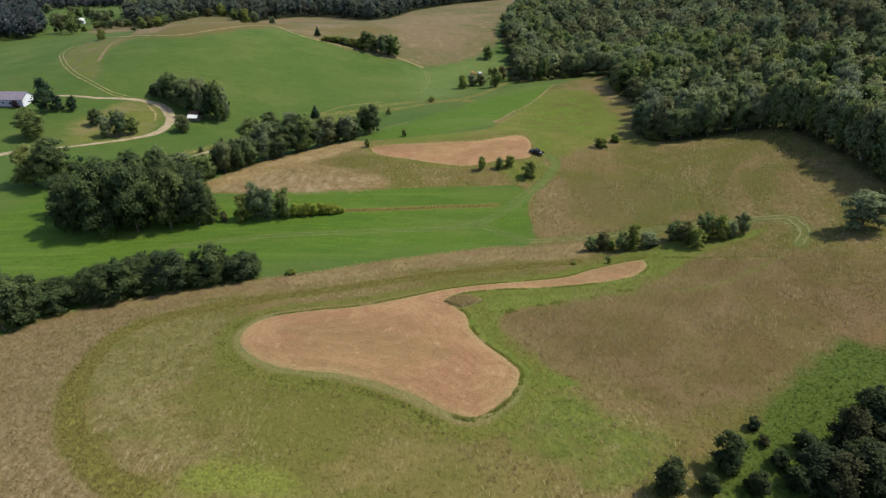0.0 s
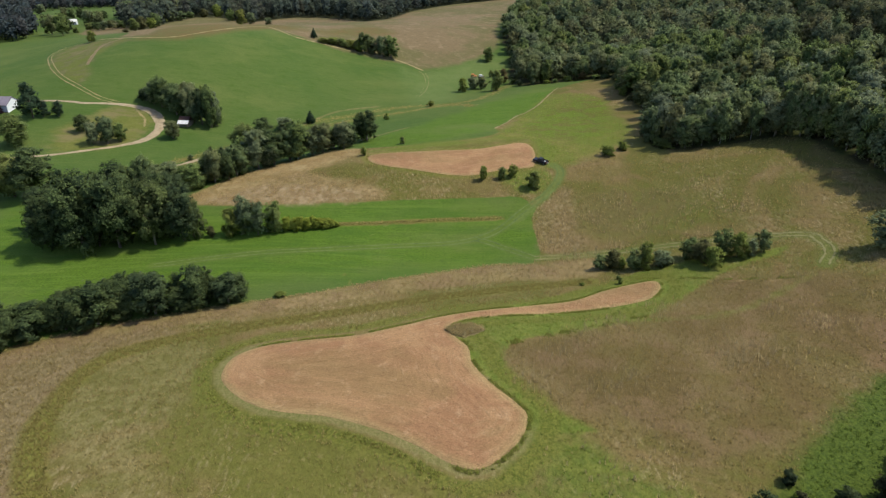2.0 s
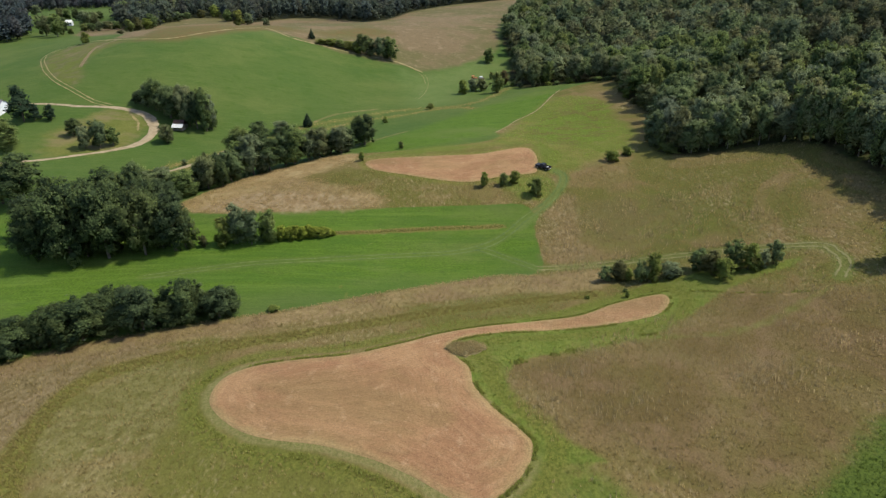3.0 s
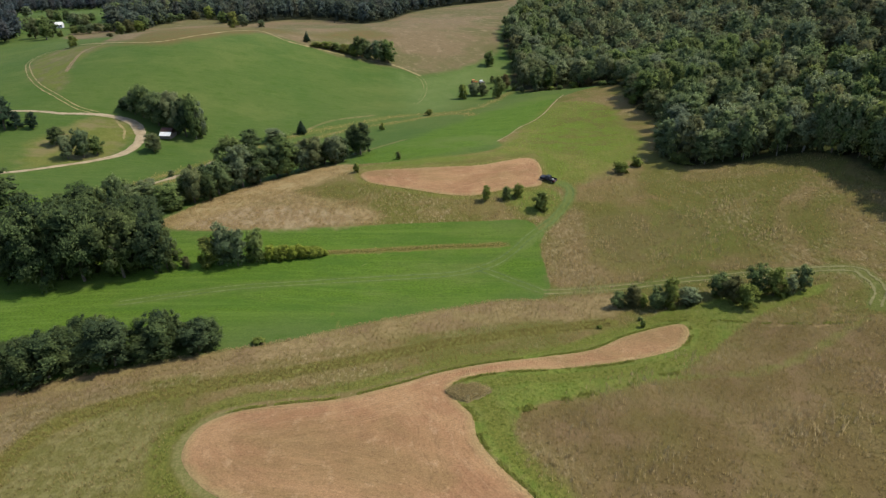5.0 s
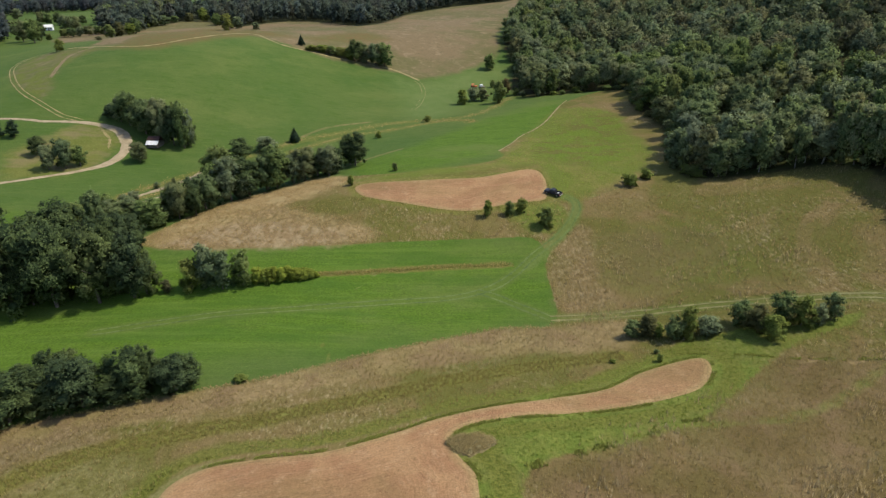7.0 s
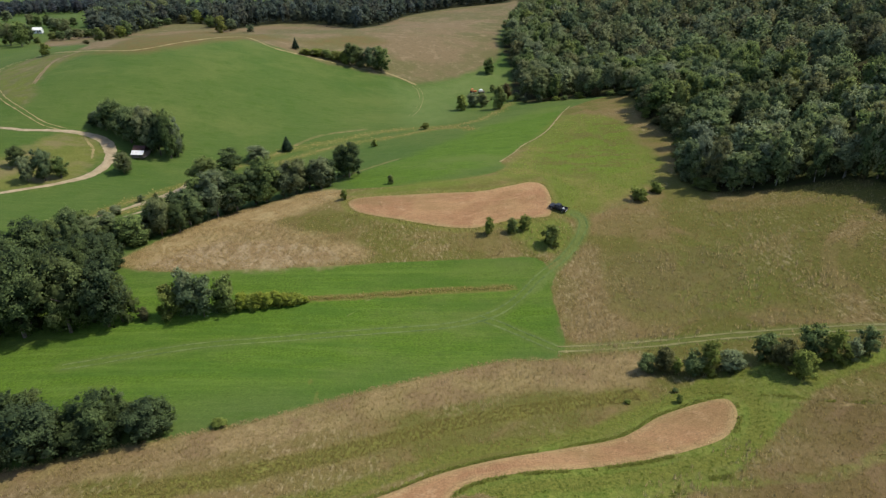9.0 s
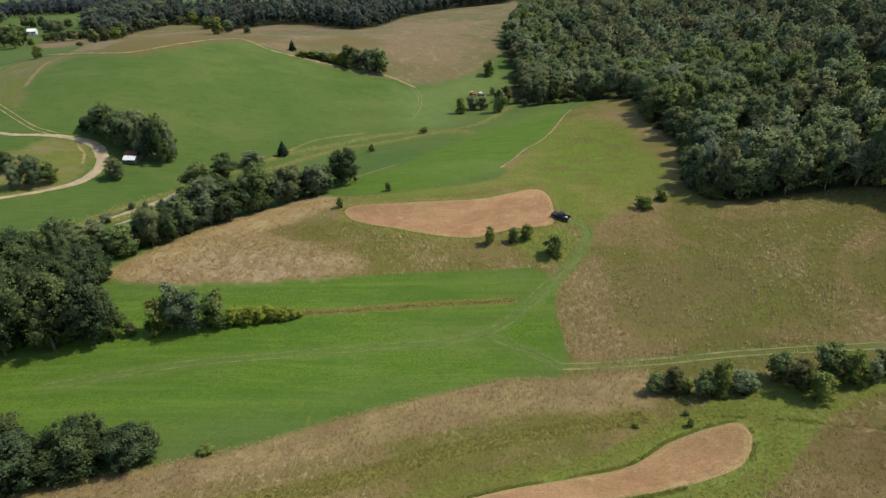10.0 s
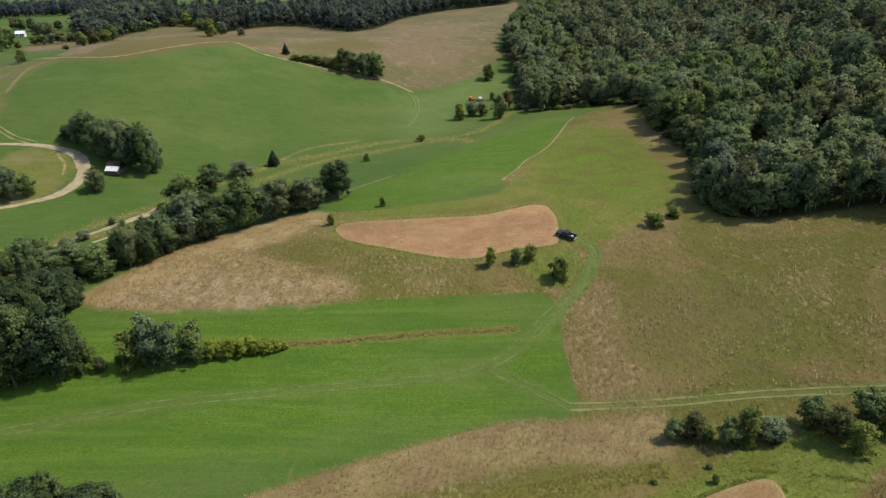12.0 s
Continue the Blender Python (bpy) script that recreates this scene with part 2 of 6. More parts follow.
WEEDS = [(0.1, 119.4), (7.4, 122.5), (14.6, 126.1), (21.8, 130.3), (30.3, 135.1), (37.2, 138.9), (43.1, 142.3), (49.3, 145.6), (57, 145.9), (63.3, 147), (69.7, 143.5), (79.4, 144.8), (79.5, 142.6), (71.7, 139.8), (67.7, 139.3), (58.3, 133.6), (50.4, 126.8), (43.7, 120.5), (37.4, 115.9), (31, 113.3), (24.2, 110.6), (15.4, 108.6), (10.8, 104.2), (10.8, 100.2)] + [(11.2, 95.6), (15, 89.3), (20.2, 86.2), (22.7, 84), (17.9, 83.3), (12.1, 84.5), (12.4, 87.8), (8.6, 94), (4.8, 100.2)] + [(1.3, 104.9), (0.1, 115.5)]
WEEDS_SOUTH = [(11.7, 89.9), (16.5, 86.3), (20.6, 83.0), (27.6, 77.7), (33.8, 72.4), (30.7, 67.6), (21.5, 65.4), (14.5, 70.9), (8.9, 73.9), (8.5, 79.4)]
GREEN_HAY = [(-90.6, 194.9), (-57.9, 189.7), (-8.8, 191.9), (29.4, 196.7), (37.8, 199.8), (30, 185.8), (25.9, 164.9), (-15.5, 148.4), (-55.2, 138.7)] + [(-96.4, 101.5), (-141.6, 164), (-135.5, 179.9), (-139.6, 204.8), (-135.6, 222.8)]
GREEN_HAY_NORTH = [(-28.9, 248.4), (-13.1, 267.4), (17.3, 309.1), (45.3, 335.8), (56.7, 333.5), (43.7, 298.6), (29.9, 272.3), (20.5, 252.6), (-1.6, 235), (-23.3, 231.4)]
WEEDS_CORNER = [(54.9, 83.8), (63.7, 90.4), (72.7, 96.3), (77.3, 92.7)] + [(110, 75), (90, 40), (40, 40)] + [(37.2, 65.4), (42.6, 71.3), (48.4, 77.4)]
GREEN_PATCH = [(-37.6, 66.9), (-31.2, 69.6), (-24.3, 67.9), (-17.4, 64.7), (-21.8, 63.7), (-34.2, 63.9)]
BROWN_EAST = [(10.4, 104.5), (19.6, 107.8), (30.5, 112.1), (40.3, 118.2), (49.6, 124.6), (56.2, 130.8), (60.9, 134.8), (79.5, 130.8), (93.2, 119.2), (83.1, 102.3), (63.7, 90.4), (49.5, 79.8), (40.7, 77.5), (29.6, 82.3), (20.4, 87), (11.8, 96.7)]
OUTER_WEST = [(-90.9, 109.9), (-81.7, 114.4), (-71.4, 118.2), (-60.5, 122), (-55, 117.7), (-63.2, 113.9), (-66.3, 105.7), (-66, 94.9), (-63.4, 85.8), (-58.3, 76.7), (-52.4, 68.2), (-46, 63.1)] + [(-80, 50), (-125, 60)]
GREEN_PATH = [(37.4, 115.9), (45.8, 116.5), (54.4, 117.1), (63.5, 121.2), (73.8, 127.6), (79.4, 130.9)]
PALE_PATH = [(58.4, 133.7), (66.3, 131.6), (73.9, 128.9)]
PALE_HOME = [(-61.2, 109.5), (-53.1, 112.7), (-44.4, 111.5), (-41.8, 103.7), (-41.6, 93.5), (-45.5, 85.5), (-38.3, 75.9), (-31.7, 71.2), (-39.2, 69.3), (-47.8, 73.8), (-55.2, 82), (-62.2, 92.7), (-63.7, 102.9)]
OLIVE_HOME = [(-38.4, 93.1), (-20.7, 84.1), (-3, 77.4), (9.6, 71.2), (16.6, 63.7)] + [(0, 40), (-60, 40)] + [(-40.4, 64.4), (-36.8, 69.2), (-30.4, 72.4), (-40.1, 78.5), (-42.7, 85.6)]
RUST_EAST = [(77, 116.2), (80.7, 110.6), (83.1, 102.3), (75.5, 89.6), (72.7, 96.3), (72.6, 103.6)]
PALE_EAST = [(47.6, 108.6), (55.8, 106.8), (54.7, 98.9), (48.1, 95.3), (45.5, 100.9)]
SHOULDER = [(11.7, 156.1), (23.2, 156.1), (38.9, 154.9), (36.7, 144.5), (16.7, 144.8), (-3.3, 138.4), (-24.1, 129.7), (-42.1, 123.8), (-56.4, 121.1), (-70.7, 116.7), (-80.1, 111.7), (-88.2, 105.9), (-91.5, 110.8), (-84.1, 118.6), (-74, 123.5), (-62.4, 126.5), (-50.4, 129.6), (-30.4, 135.3), (-12.2, 145.7)]
RING = [(34.5, 141.3), (20.3, 139.2), (2.1, 133.4), (-13.3, 126.2), (-27.7, 121.5), (-40.6, 118.7), (-54.1, 115.2), (-62.1, 111.4), (-65.3, 103.9), (-64.7, 94.4), (-62, 85.5), (-57.3, 76.7), (-51.9, 70.3), (-46.6, 66.1), (-40.2, 63.7)]
TRACK_HAY = [(-72.9, 153.6), (-62, 156.4), (-47.1, 160.3), (-29.9, 163.3), (-12.8, 166.7), (3.2, 169.8), (12.2, 173.8), (18.4, 179.2), (24.1, 186.3), (31.4, 193.6), (36.7, 202), (38.1, 208.1), (36.1, 211.5)]
FORK_HAY = [(8.7, 172.1), (12.9, 169.8), (18.8, 165), (23.9, 160)]
TRACK_FORK = [(23.9, 160), (42.4, 158.5), (60.2, 156.1)] + [(84.1, 149), (87.1, 143.8), (86.3, 138.5), (82.7, 133.6)]
TRACK_HILL = [(-144.8, 295.3), (-155.3, 299.2), (-169.8, 310), (-182.5, 321), (-191.9, 332.1), (-201.2, 345.6), (-208.8, 358.8), (-212.3, 368.6), (-212.7, 381), (-207.2, 386.9), (-197, 390.7), (-177.2, 379.3)]
TRACK_CREST = [(-197, 390.7), (-177.2, 379.3), (-147.7, 371.8), (-129, 391.9), (-115.7, 415.9), (-106.9, 422.5), (-89, 406.9), (-71.5, 405), (-51.2, 405.2), (-27.7, 405), (-11.5, 394.9)]
TRACK_SPUR = [(-177.2, 379.3), (-183.1, 367.3), (-180.2, 348.9), (-176.9, 334.6)]
LOOP_PATH = [(-137.6, 293.8), (-132.7, 287.7), (-129.4, 284), (-127.1, 277.1)]
TRACK_DIRT = [(20, 252.6), (26.2, 266), (30.9, 276.8), (37.8, 286.9), (44.3, 299.6), (51.5, 318.3), (58.2, 333.8)]
CREEK_NORTH = [(-108.5, 225.3), (-106.2, 235.1), (-103.1, 244), (-98.8, 248.9), (-92.6, 258.1), (-86.3, 265.8), (-73.8, 282.4), (-58, 299.7), (-44, 307.7), (-25.2, 320.1), (-8.8, 323.1), (12.2, 323.5), (23.9, 337.3), (35.2, 363.5)]
CREEK_SOUTH = [(-103.2, 232.7), (-96.9, 239), (-90.7, 245.4), (-86.2, 250.6), (-80.8, 254.9), (-67.9, 275.4), (-52, 292.9), (-35.6, 305.5), (-21.1, 309.1), (-8.6, 315.4), (0.7, 318.4), (9.9, 315.9), (13.6, 309.2)]
CREEK_BANK = [(-58.7, 302.8), (-49.3, 315.9), (-31, 325.2)]
HEDGE_PATH = [(-38.3, 243.9), (-32.4, 249.1), (-27.1, 255.5), (-13.7, 268.8)]
HAY_STRIP = [(-30.7, 177.2), (-19.6, 178.6), (-8.2, 180.5), (3.4, 182), (17.1, 182.8)]
MEADOW_PATH = [(-24.8, 149.6), (-22.2, 144), (-20.7, 137.3)]
DRIVE = [(-230, 296)] + [(-194.8, 295.5), (-181.9, 296), (-165.4, 294.5)] + [(-159.1, 293.6), (-146.7, 294.3), (-137.6, 293.8), (-129, 290.9), (-123.4, 284.4), (-120.8, 276), (-122.4, 266), (-127.6, 259.6), (-135.9, 253.4)] + [(-147.6, 246.4), (-160.4, 241.4), (-168.7, 236.8)] + [(-200, 215)]
DRY_HILL = [(-200.5, 344.7), (-212.3, 375.4), (-197.4, 386.1), (-171.5, 373.3), (-178, 358.7), (-177.9, 342.5), (-169.6, 321.1), (-174.2, 313.7)]
VERGE = [(-44.5, 101.9), (-44.9, 113), (-33.6, 115), (-23.7, 100.9), (-14.1, 91), (1.4, 81), (5.9, 79.6), (14.4, 84.6), (13.9, 79.7), (6.3, 72), (-7.3, 77.6), (-28.2, 84.3), (-38.9, 91.5)]
YOUNG_TREES = [(18, 204.6), (16.3, 207.9), (26, 209), (33.1, 208.7), (34.9, 203.8), (31.3, 196.3), (24.2, 195.9)]
DRIVE_LOOP = [(-159.2, 270.4), (-153.8, 279.7), (-146.5, 289.1), (-136.1, 293.1), (-126.3, 285.6), (-124.5, 273.5), (-128.8, 260.2), (-144.6, 249.4), (-154.8, 251.9)]
RIDGE = [(-222, 489.8), (-222.6, 528.8), (-227.7, 586.7), (-211.7, 639.2), (-168.4, 577.8), (-151.1, 609.4), (-127, 624.4), (-93.5, 593.5), (-56.7, 512.8), (-37.7, 559.6), (-32.2, 607.7), (-15, 645.8), (14.7, 675.6), (50.4, 678.5)] + [(75, 700), (80, 900), (-330, 900), (-300, 640)]
FAR_OLIVE = [(-177.6, 374.5), (-161.1, 387), (-197.6, 549.7), (-159, 559.3), (-94.2, 434.6), (-71, 447.1), (-53.5, 466.6), (-31.8, 454), (-68.1, 429.5), (-92.3, 426.3), (-111.2, 407), (-139.4, 368)]
OLIVE_EAST = [(39.2, 191.8), (37.8, 178), (41.3, 170.7), (53.5, 164.3), (64.2, 164.2), (71.6, 175.6), (69.7, 188.3), (53.6, 193)]
BROWN_RIM = [(26.9, 181.1), (30.7, 189.3), (37.4, 197.9), (39.2, 191.8), (37.8, 178), (39.5, 164.5), (29.7, 162.1), (26.9, 163.2)]
STRAW_RIM = [(-81.7, 195.3), (-77.3, 205.7), (-63.8, 217.0), (-50.9, 228.5), (-40.6, 238.8), (-27.9, 230.4), (-41.8, 216.8), (-51.8, 211.3), (-62.6, 202.6), (-71.9, 193.7)]
SILVER_STRAW = [(-72.3, 191.8), (-66.8, 199.8), (-54.8, 203.3), (-37.9, 200.1), (-21.2, 192.4), (-42.7, 188.7)]
TRACK_TRUCK = [(21.7, 181.5), (26, 186.2), (30.6, 191.9), (34.9, 198.1), (37.8, 205.1), (38, 210.5), (35.2, 212.7)]
DITCH = [(43.1, 140.3), (49.1, 138.7), (56.5, 136.2), (62.4, 133.6), (68.4, 131.6), (76.1, 129.7)]
WEED_RIM = [(11.7, 106.6), (18.3, 109.0), (23.9, 111.1), (27.8, 112.5), (34.7, 116.0), (40.9, 117.5)]
HAZED_PASTURE = [(-25.5, 394.7), (-10.3, 392.7), (34.3, 428.2), (38.5, 406.1), (15.3, 370.2), (0.9, 327.7), (-11.3, 317.9), (-18.2, 362.1)]
PASTURE_LOOP = [(-14.7, 396.2), (-10.3, 388.3), (-8.8, 375.6), (-10.5, 357.3), (-13.1, 347.3)]
MOWER_LINES = ([(-24.6, 138.3), (-21.3, 128.6), (-17.4, 116.3)], [(-8.7, 191.7), (-4.6, 201.1)], [(-21.4, 169.3), (-14, 181.1)])
WOOD_EDGE = [(500, 60), (175, 105), (126, 132), (114, 150), (113, 173), (112.5, 198), (107, 209), (90, 211.5), (80, 214), (72, 222), (74, 242), (83, 268), (80, 297), (84, 340), (60, 353), (38, 366), (42, 424), (40, 480), (60, 560), (75, 700), (75, 1100), (900, 1100), (900, 60)]

# ---- ground ----
def graded(low, high, step, out_low, out_high):
    mid = list(np.arange(low, high + 0.1, step))
    a, d = [], step
    while (a[-1] if a else low) > out_low:
        d *= 1.3
        a.append((a[-1] if a else low) - d)
    b, d = [], step
    while (b[-1] if b else high) < out_high:
        d *= 1.3
        b.append((b[-1] if b else high) + d)
    return np.array(a[::-1] + mid + b)


GX, GY = np.meshgrid(graded(-260, 150, 2.0, -2600, 2600), graded(44, 430, 2.0, -1500, 4200))
PLOTS = {"dry_hill": DRY_HILL, "verge": VERGE, "weeds_t": YOUNG_TREES, "loop": DRIVE_LOOP, "home": MEADOW_HOME, "wedge": MEADOW_WEDGE, "straw": STRAW_WEDGE, "olive_n": OLIVE_NORTH, "weeds_n": GREEN_WEEDS_NORTH, "far_brown": FAR_BROWN,
         "weeds": WEEDS, "weeds_s": WEEDS_CORNER, "weeds_m": WEEDS_SOUTH, "hay_g": GREEN_HAY, "hay_n": GREEN_HAY_NORTH, "green_p": GREEN_PATCH, "brown_e": BROWN_EAST, "outer_w": OUTER_WEST, "pale": PALE_HOME, "olive": OLIVE_HOME, "rust": RUST_EAST, "pale_e": PALE_EAST, "shoulder": SHOULDER, "mown_a": MOWN_NEAR, "mown_b": MOWN_FAR, "wood": WOOD_EDGE, "ridge": RIDGE, "far_olive": FAR_OLIVE, "olive_e": OLIVE_EAST, "brown_r": BROWN_RIM, "straw_r": STRAW_RIM, "straw_s": SILVER_STRAW, "pasture": HAZED_PASTURE}
LINES = {"ring": (RING,), "track": (TRACK_HAY, FORK_HAY, TRACK_FORK),  "dirt": (TRACK_DIRT,), "creek": (CREEK_NORTH, CREEK_SOUTH), "creek_path": (CREEK_BANK, HEDGE_PATH), "strip": (HAY_STRIP,), "path": (MEADOW_PATH,), "green_path": (GREEN_PATH,), "pale_path": (PALE_PATH,), "truck_track": (TRACK_TRUCK,), "ditch": (DITCH,), "lines": MOWER_LINES}


def plot_values(x, y):
    v = {k: np.clip(inside(x, y, smooth(p, n=3)), -40, 40) for k, p in PLOTS.items()}
    for k, lines in LINES.items():
        v[k] = np.clip(np.min([line_distance(x, y, smooth(l, False, 3)) for l in lines], axis=0), 0, 40)
    return v


def ground_look():
    m = Look("grassland", 0.95, 0.1)
    grain = m.noise(2.2, 4, 0.7)
    fine = m.noise(7.0, 3, 0.7)
    broad = m.noise(0.02, 3, 0.5)
    mid = m.noise(0.16, 5, 0.6)
    rows = m.noise(0.9, 3, 0.6, m.stretched((0.10, 1.0, 1.0), radians(-8)))
    # hay
    hay = m.mix(m.span(broad, 0.35, 0.65), (0.053, 0.094, 0.020), (0.073, 0.106, 0.025))
    hay = m.mix(m.calc("MULTIPLY", m.span(rows, 0.42, 0.70), 0.32), hay, (0.098, 0.132, 0.030))
    hay = m.mix(m.calc("MULTIPLY", m.span(m.calc("ADD", m.calc("MULTIPLY", grain, 0.6), m.calc("MULTIPLY", fine, 0.4)), 0.45, 0.7), 0.6), hay, (0.038, 0.070, 0.010))
    vivid = m.mix(m.span(grain, 0.40, 0.66), (0.078, 0.134, 0.013), (0.046, 0.084, 0.008))
    vivid = m.mix(m.calc("MULTIPLY", m.span(rows, 0.46, 0.70), 0.5), vivid, (0.096, 0.150, 0.026))
    hay = m.mix(m.calc("MULTIPLY", m.calc("ADD", m.edge("hay_g", 10, 18, 0.05), m.edge("hay_n", 6, 8, 0.06), True), 0.9), hay, vivid)
    patch = m.noise(0.30, 5, 0.7, m.stretched((0.45, 1.0, 1.0), radians(-8)))
    hay = m.mix(m.calc("MULTIPLY", m.span(patch, 0.50, 0.66), 0.55), hay, (0.044, 0.086, 0.011))
    hay = m.mix(m.calc("MULTIPLY", m.span(m.noise(0.045, 5, 0.65, m.stretched((0.6, 1.0, 1.0), radians(-20))), 0.48, 0.68), 0.5), hay, (0.104, 0.126, 0.034))
    swaths = m.noise(0.30, 4, 0.6, m.stretched((0.07, 1.0, 1.0), radians(-13)), 0.3)
    pools = m.noise(0.05, 4, 0.6, m.stretched((0.5, 1.0, 1.0), radians(-13)), 0.6)
    mown = m.calc("MULTIPLY", m.edge("hay_g", 10, 18, 0.05), m.span(m.calc("ADD", m.calc("MULTIPLY", swaths, 0.6), m.calc("MULTIPLY", pools, 0.4)), 0.46, 0.60))
    hay = m.mix(m.calc("MULTIPLY", mown, 0.55), hay, (0.044, 0.092, 0.012))
    hay = m.mix(m.calc("MULTIPLY", m.calc("MULTIPLY", m.edge("hay_g", 10, 18, 0.05), m.span(m.noise(0.22, 4, 0.6, m.stretched((0.05, 1.0, 1.0), radians(-13)), 0.4), 0.52, 0.66)), 0.35), hay, (0.108, 0.158, 0.026))
    hay = m.mix(m.calc("MULTIPLY", m.span(m.noise(3.0, 2, 0.5), 0.64, 0.74), 0.35), hay, (0.180, 0.185, 0.050))
    # meadow
    tall = m.mix(m.span(mid, 0.36, 0.64), (0.130, 0.104, 0.035), (0.156, 0.111, 0.046))
    tall = m.mix(m.calc("MULTIPLY", m.span(m.noise(0.035, 5, 0.65, warp=0.8), 0.43, 0.56), 0.9), tall, (0.094, 0.092, 0.020))
    tufts = m.noise(1.1, 5, 0.7, m.stretched((1.0, 0.55, 1), radians(25)))
    tall = m.mix(m.calc("MULTIPLY", m.span(tufts, 0.56, 0.74), 0.3), tall, (0.290, 0.225, 0.110))
    tall = m.mix(m.calc("MULTIPLY", m.span(grain, 0.50, 0.68), 0.16), tall, (0.085, 0.072, 0.024))
    strands = m.noise(1.6, 4, 0.7, m.stretched((1.0, 0.35, 1), radians(12)))
    tall = m.mix(m.calc("MULTIPLY", m.calc("MULTIPLY", m.span(strands, 0.50, 0.68), m.span(m.noise(0.055, 4, 0.6, warp=0.6), 0.44, 0.58)), 0.62), tall, (0.310, 0.245, 0.135))
    straw = m.mix(m.span(m.noise(0.5, 5, 0.7), 0.40, 0.62), (0.196, 0.138, 0.066), (0.272, 0.196, 0.098))
    straw = m.mix(m.calc("MULTIPLY", m.span(m.noise(0.07, 4), 0.45, 0.6), 0.5), straw, (0.190, 0.150, 0.060))
    straw = m.mix(m.calc("MULTIPLY", m.span(fine, 0.45, 0.7), 0.15), straw, (0.185, 0.135, 0.062))
    olive = m.mix(m.span(mid, 0.38, 0.62), (0.118, 0.122, 0.026), (0.152, 0.142, 0.036))
    olive = m.mix(m.calc("MULTIPLY", m.span(grain, 0.45, 0.65), 0.5), olive, (0.086, 0.086, 0.020))
    olive = m.mix(m.calc("MULTIPLY", m.span(tufts, 0.54, 0.72), 0.5), olive, (0.260, 0.220, 0.090))
    weed = m.mix(m.span(m.noise(0.5, 5, 0.7), 0.38, 0.62), (0.100, 0.130, 0.022), (0.150, 0.165, 0.034))
    weed = m.mix(m.calc("MULTIPLY", m.span(grain, 0.42, 0.64), 0.6), weed, (0.060, 0.092, 0.012))
    soil = m.mix(m.span(grain, 0.35, 0.65), (0.34, 0.25, 0.120), (0.24, 0.17, 0.080))
    heath = m.mix(m.span(m.noise(0.022, 5, 0.6), 0.42, 0.60), (0.108, 0.098, 0.040), (0.156, 0.114, 0.062))
    heath = m.mix(m.calc("MULTIPLY", m.span(m.noise(0.16, 5, 0.7, warp=0.5), 0.50, 0.68), 0.6), heath, (0.222, 0.164, 0.100))
    heath = m.mix(m.calc("MULTIPLY", m.span(m.noise(0.5, 4, 0.7), 0.52, 0.70), 0.5), heath, (0.085, 0.074, 0.034))
    # haze over the far pasture is put into these paler greens
    hay = m.mix(m.calc("MULTIPLY", m.edge("pasture", 8, 20, 0.06), 0.65), hay, m.mix(m.span(mid, 0.4, 0.6), (0.098, 0.138, 0.038), (0.116, 0.150, 0.048)))
    c = m.mix(m.edge("far_brown", 5, 6, 0.06), hay, heath)
    c = m.mix(m.calc("MULTIPLY", m.edge("far_olive", 6, 10, 0.06), 0.85), c, m.mix(m.span(mid, 0.4, 0.6), (0.122, 0.088, 0.032), (0.104, 0.092, 0.030)))
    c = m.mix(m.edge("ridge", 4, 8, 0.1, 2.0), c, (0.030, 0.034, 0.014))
    c = m.mix(m.calc("MULTIPLY", m.edge("dry_hill", 5, 7, 0.08), 0.65), c, m.mix(m.span(mid, 0.4, 0.6), olive, heath))
    c = m.mix(m.calc("MULTIPLY", m.edge("loop", 8, 7, 0.1), 0.65), c, m.mix(m.calc("MULTIPLY", m.span(m.noise(0.12, 4, 0.6, m.stretched((0.4, 1, 1), radians(-15))), 0.46, 0.62), 0.8), olive, (0.215, 0.150, 0.085)))
    c = m.mix(m.edge("wedge", 0.5, 0.5, 0.5), c, tall)
    c = m.mix(m.edge("straw", 3, 5, 0.15), c, straw)
    c = m.mix(m.calc("MULTIPLY", m.edge("straw_r", 3, 4, 0.15), 0.6), c, m.mix(m.span(mid, 0.4, 0.6), (0.255, 0.178, 0.080), (0.305, 0.232, 0.112)))
    c = m.mix(m.calc("MULTIPLY", m.edge("straw_s", 4, 5, 0.15), 0.6), c, m.mix(m.span(m.noise(0.35, 4, 0.6, m.stretched((1, 0.5, 1), radians(20))), 0.42, 0.60), (0.178, 0.118, 0.060), (0.285, 0.215, 0.130)))
    c = m.mix(m.edge("olive_n", 4, 6, 0.12), c, m.mix(m.calc("MULTIPLY", m.span(m.noise(0.05, 4, 0.6, warp=0.5), 0.40, 0.56), 0.7), olive, (0.092, 0.122, 0.018)))
    c = m.mix(m.calc("MULTIPLY", m.edge("weeds_n", 12, 9, 0.07), 0.85), c, m.mix(m.calc("MULTIPLY", m.span(m.calc("ADD", m.calc("MULTIPLY", m.noise(0.22, 5, 0.7, m.stretched((0.5, 1.0, 1.0), radians(5)), 0.5), 0.75), m.calc("MULTIPLY", fine, 0.25)), 0.46, 0.56), 0.8), (0.094, 0.134, 0.016), (0.102, 0.078, 0.026)))
    c = m.mix(m.calc("MULTIPLY", m.edge("weeds_t", 2, 3, 0.2), 0.85), c, weed)
    c = m.mix(m.edge("home", 0.7, 0.6, 0.5), c, tall)
    c = m.mix(m.calc("MULTIPLY", m.edge("olive", 9, 10, 0.08), 0.42), c, olive)
    c = m.mix(m.calc("MULTIPLY", m.edge("olive_e", 8, 8, 0.08), 0.6), c, m.mix(m.span(m.noise(0.08, 4, 0.6, warp=0.5), 0.46, 0.60), (0.104, 0.092, 0.029), (0.096, 0.108, 0.020)))
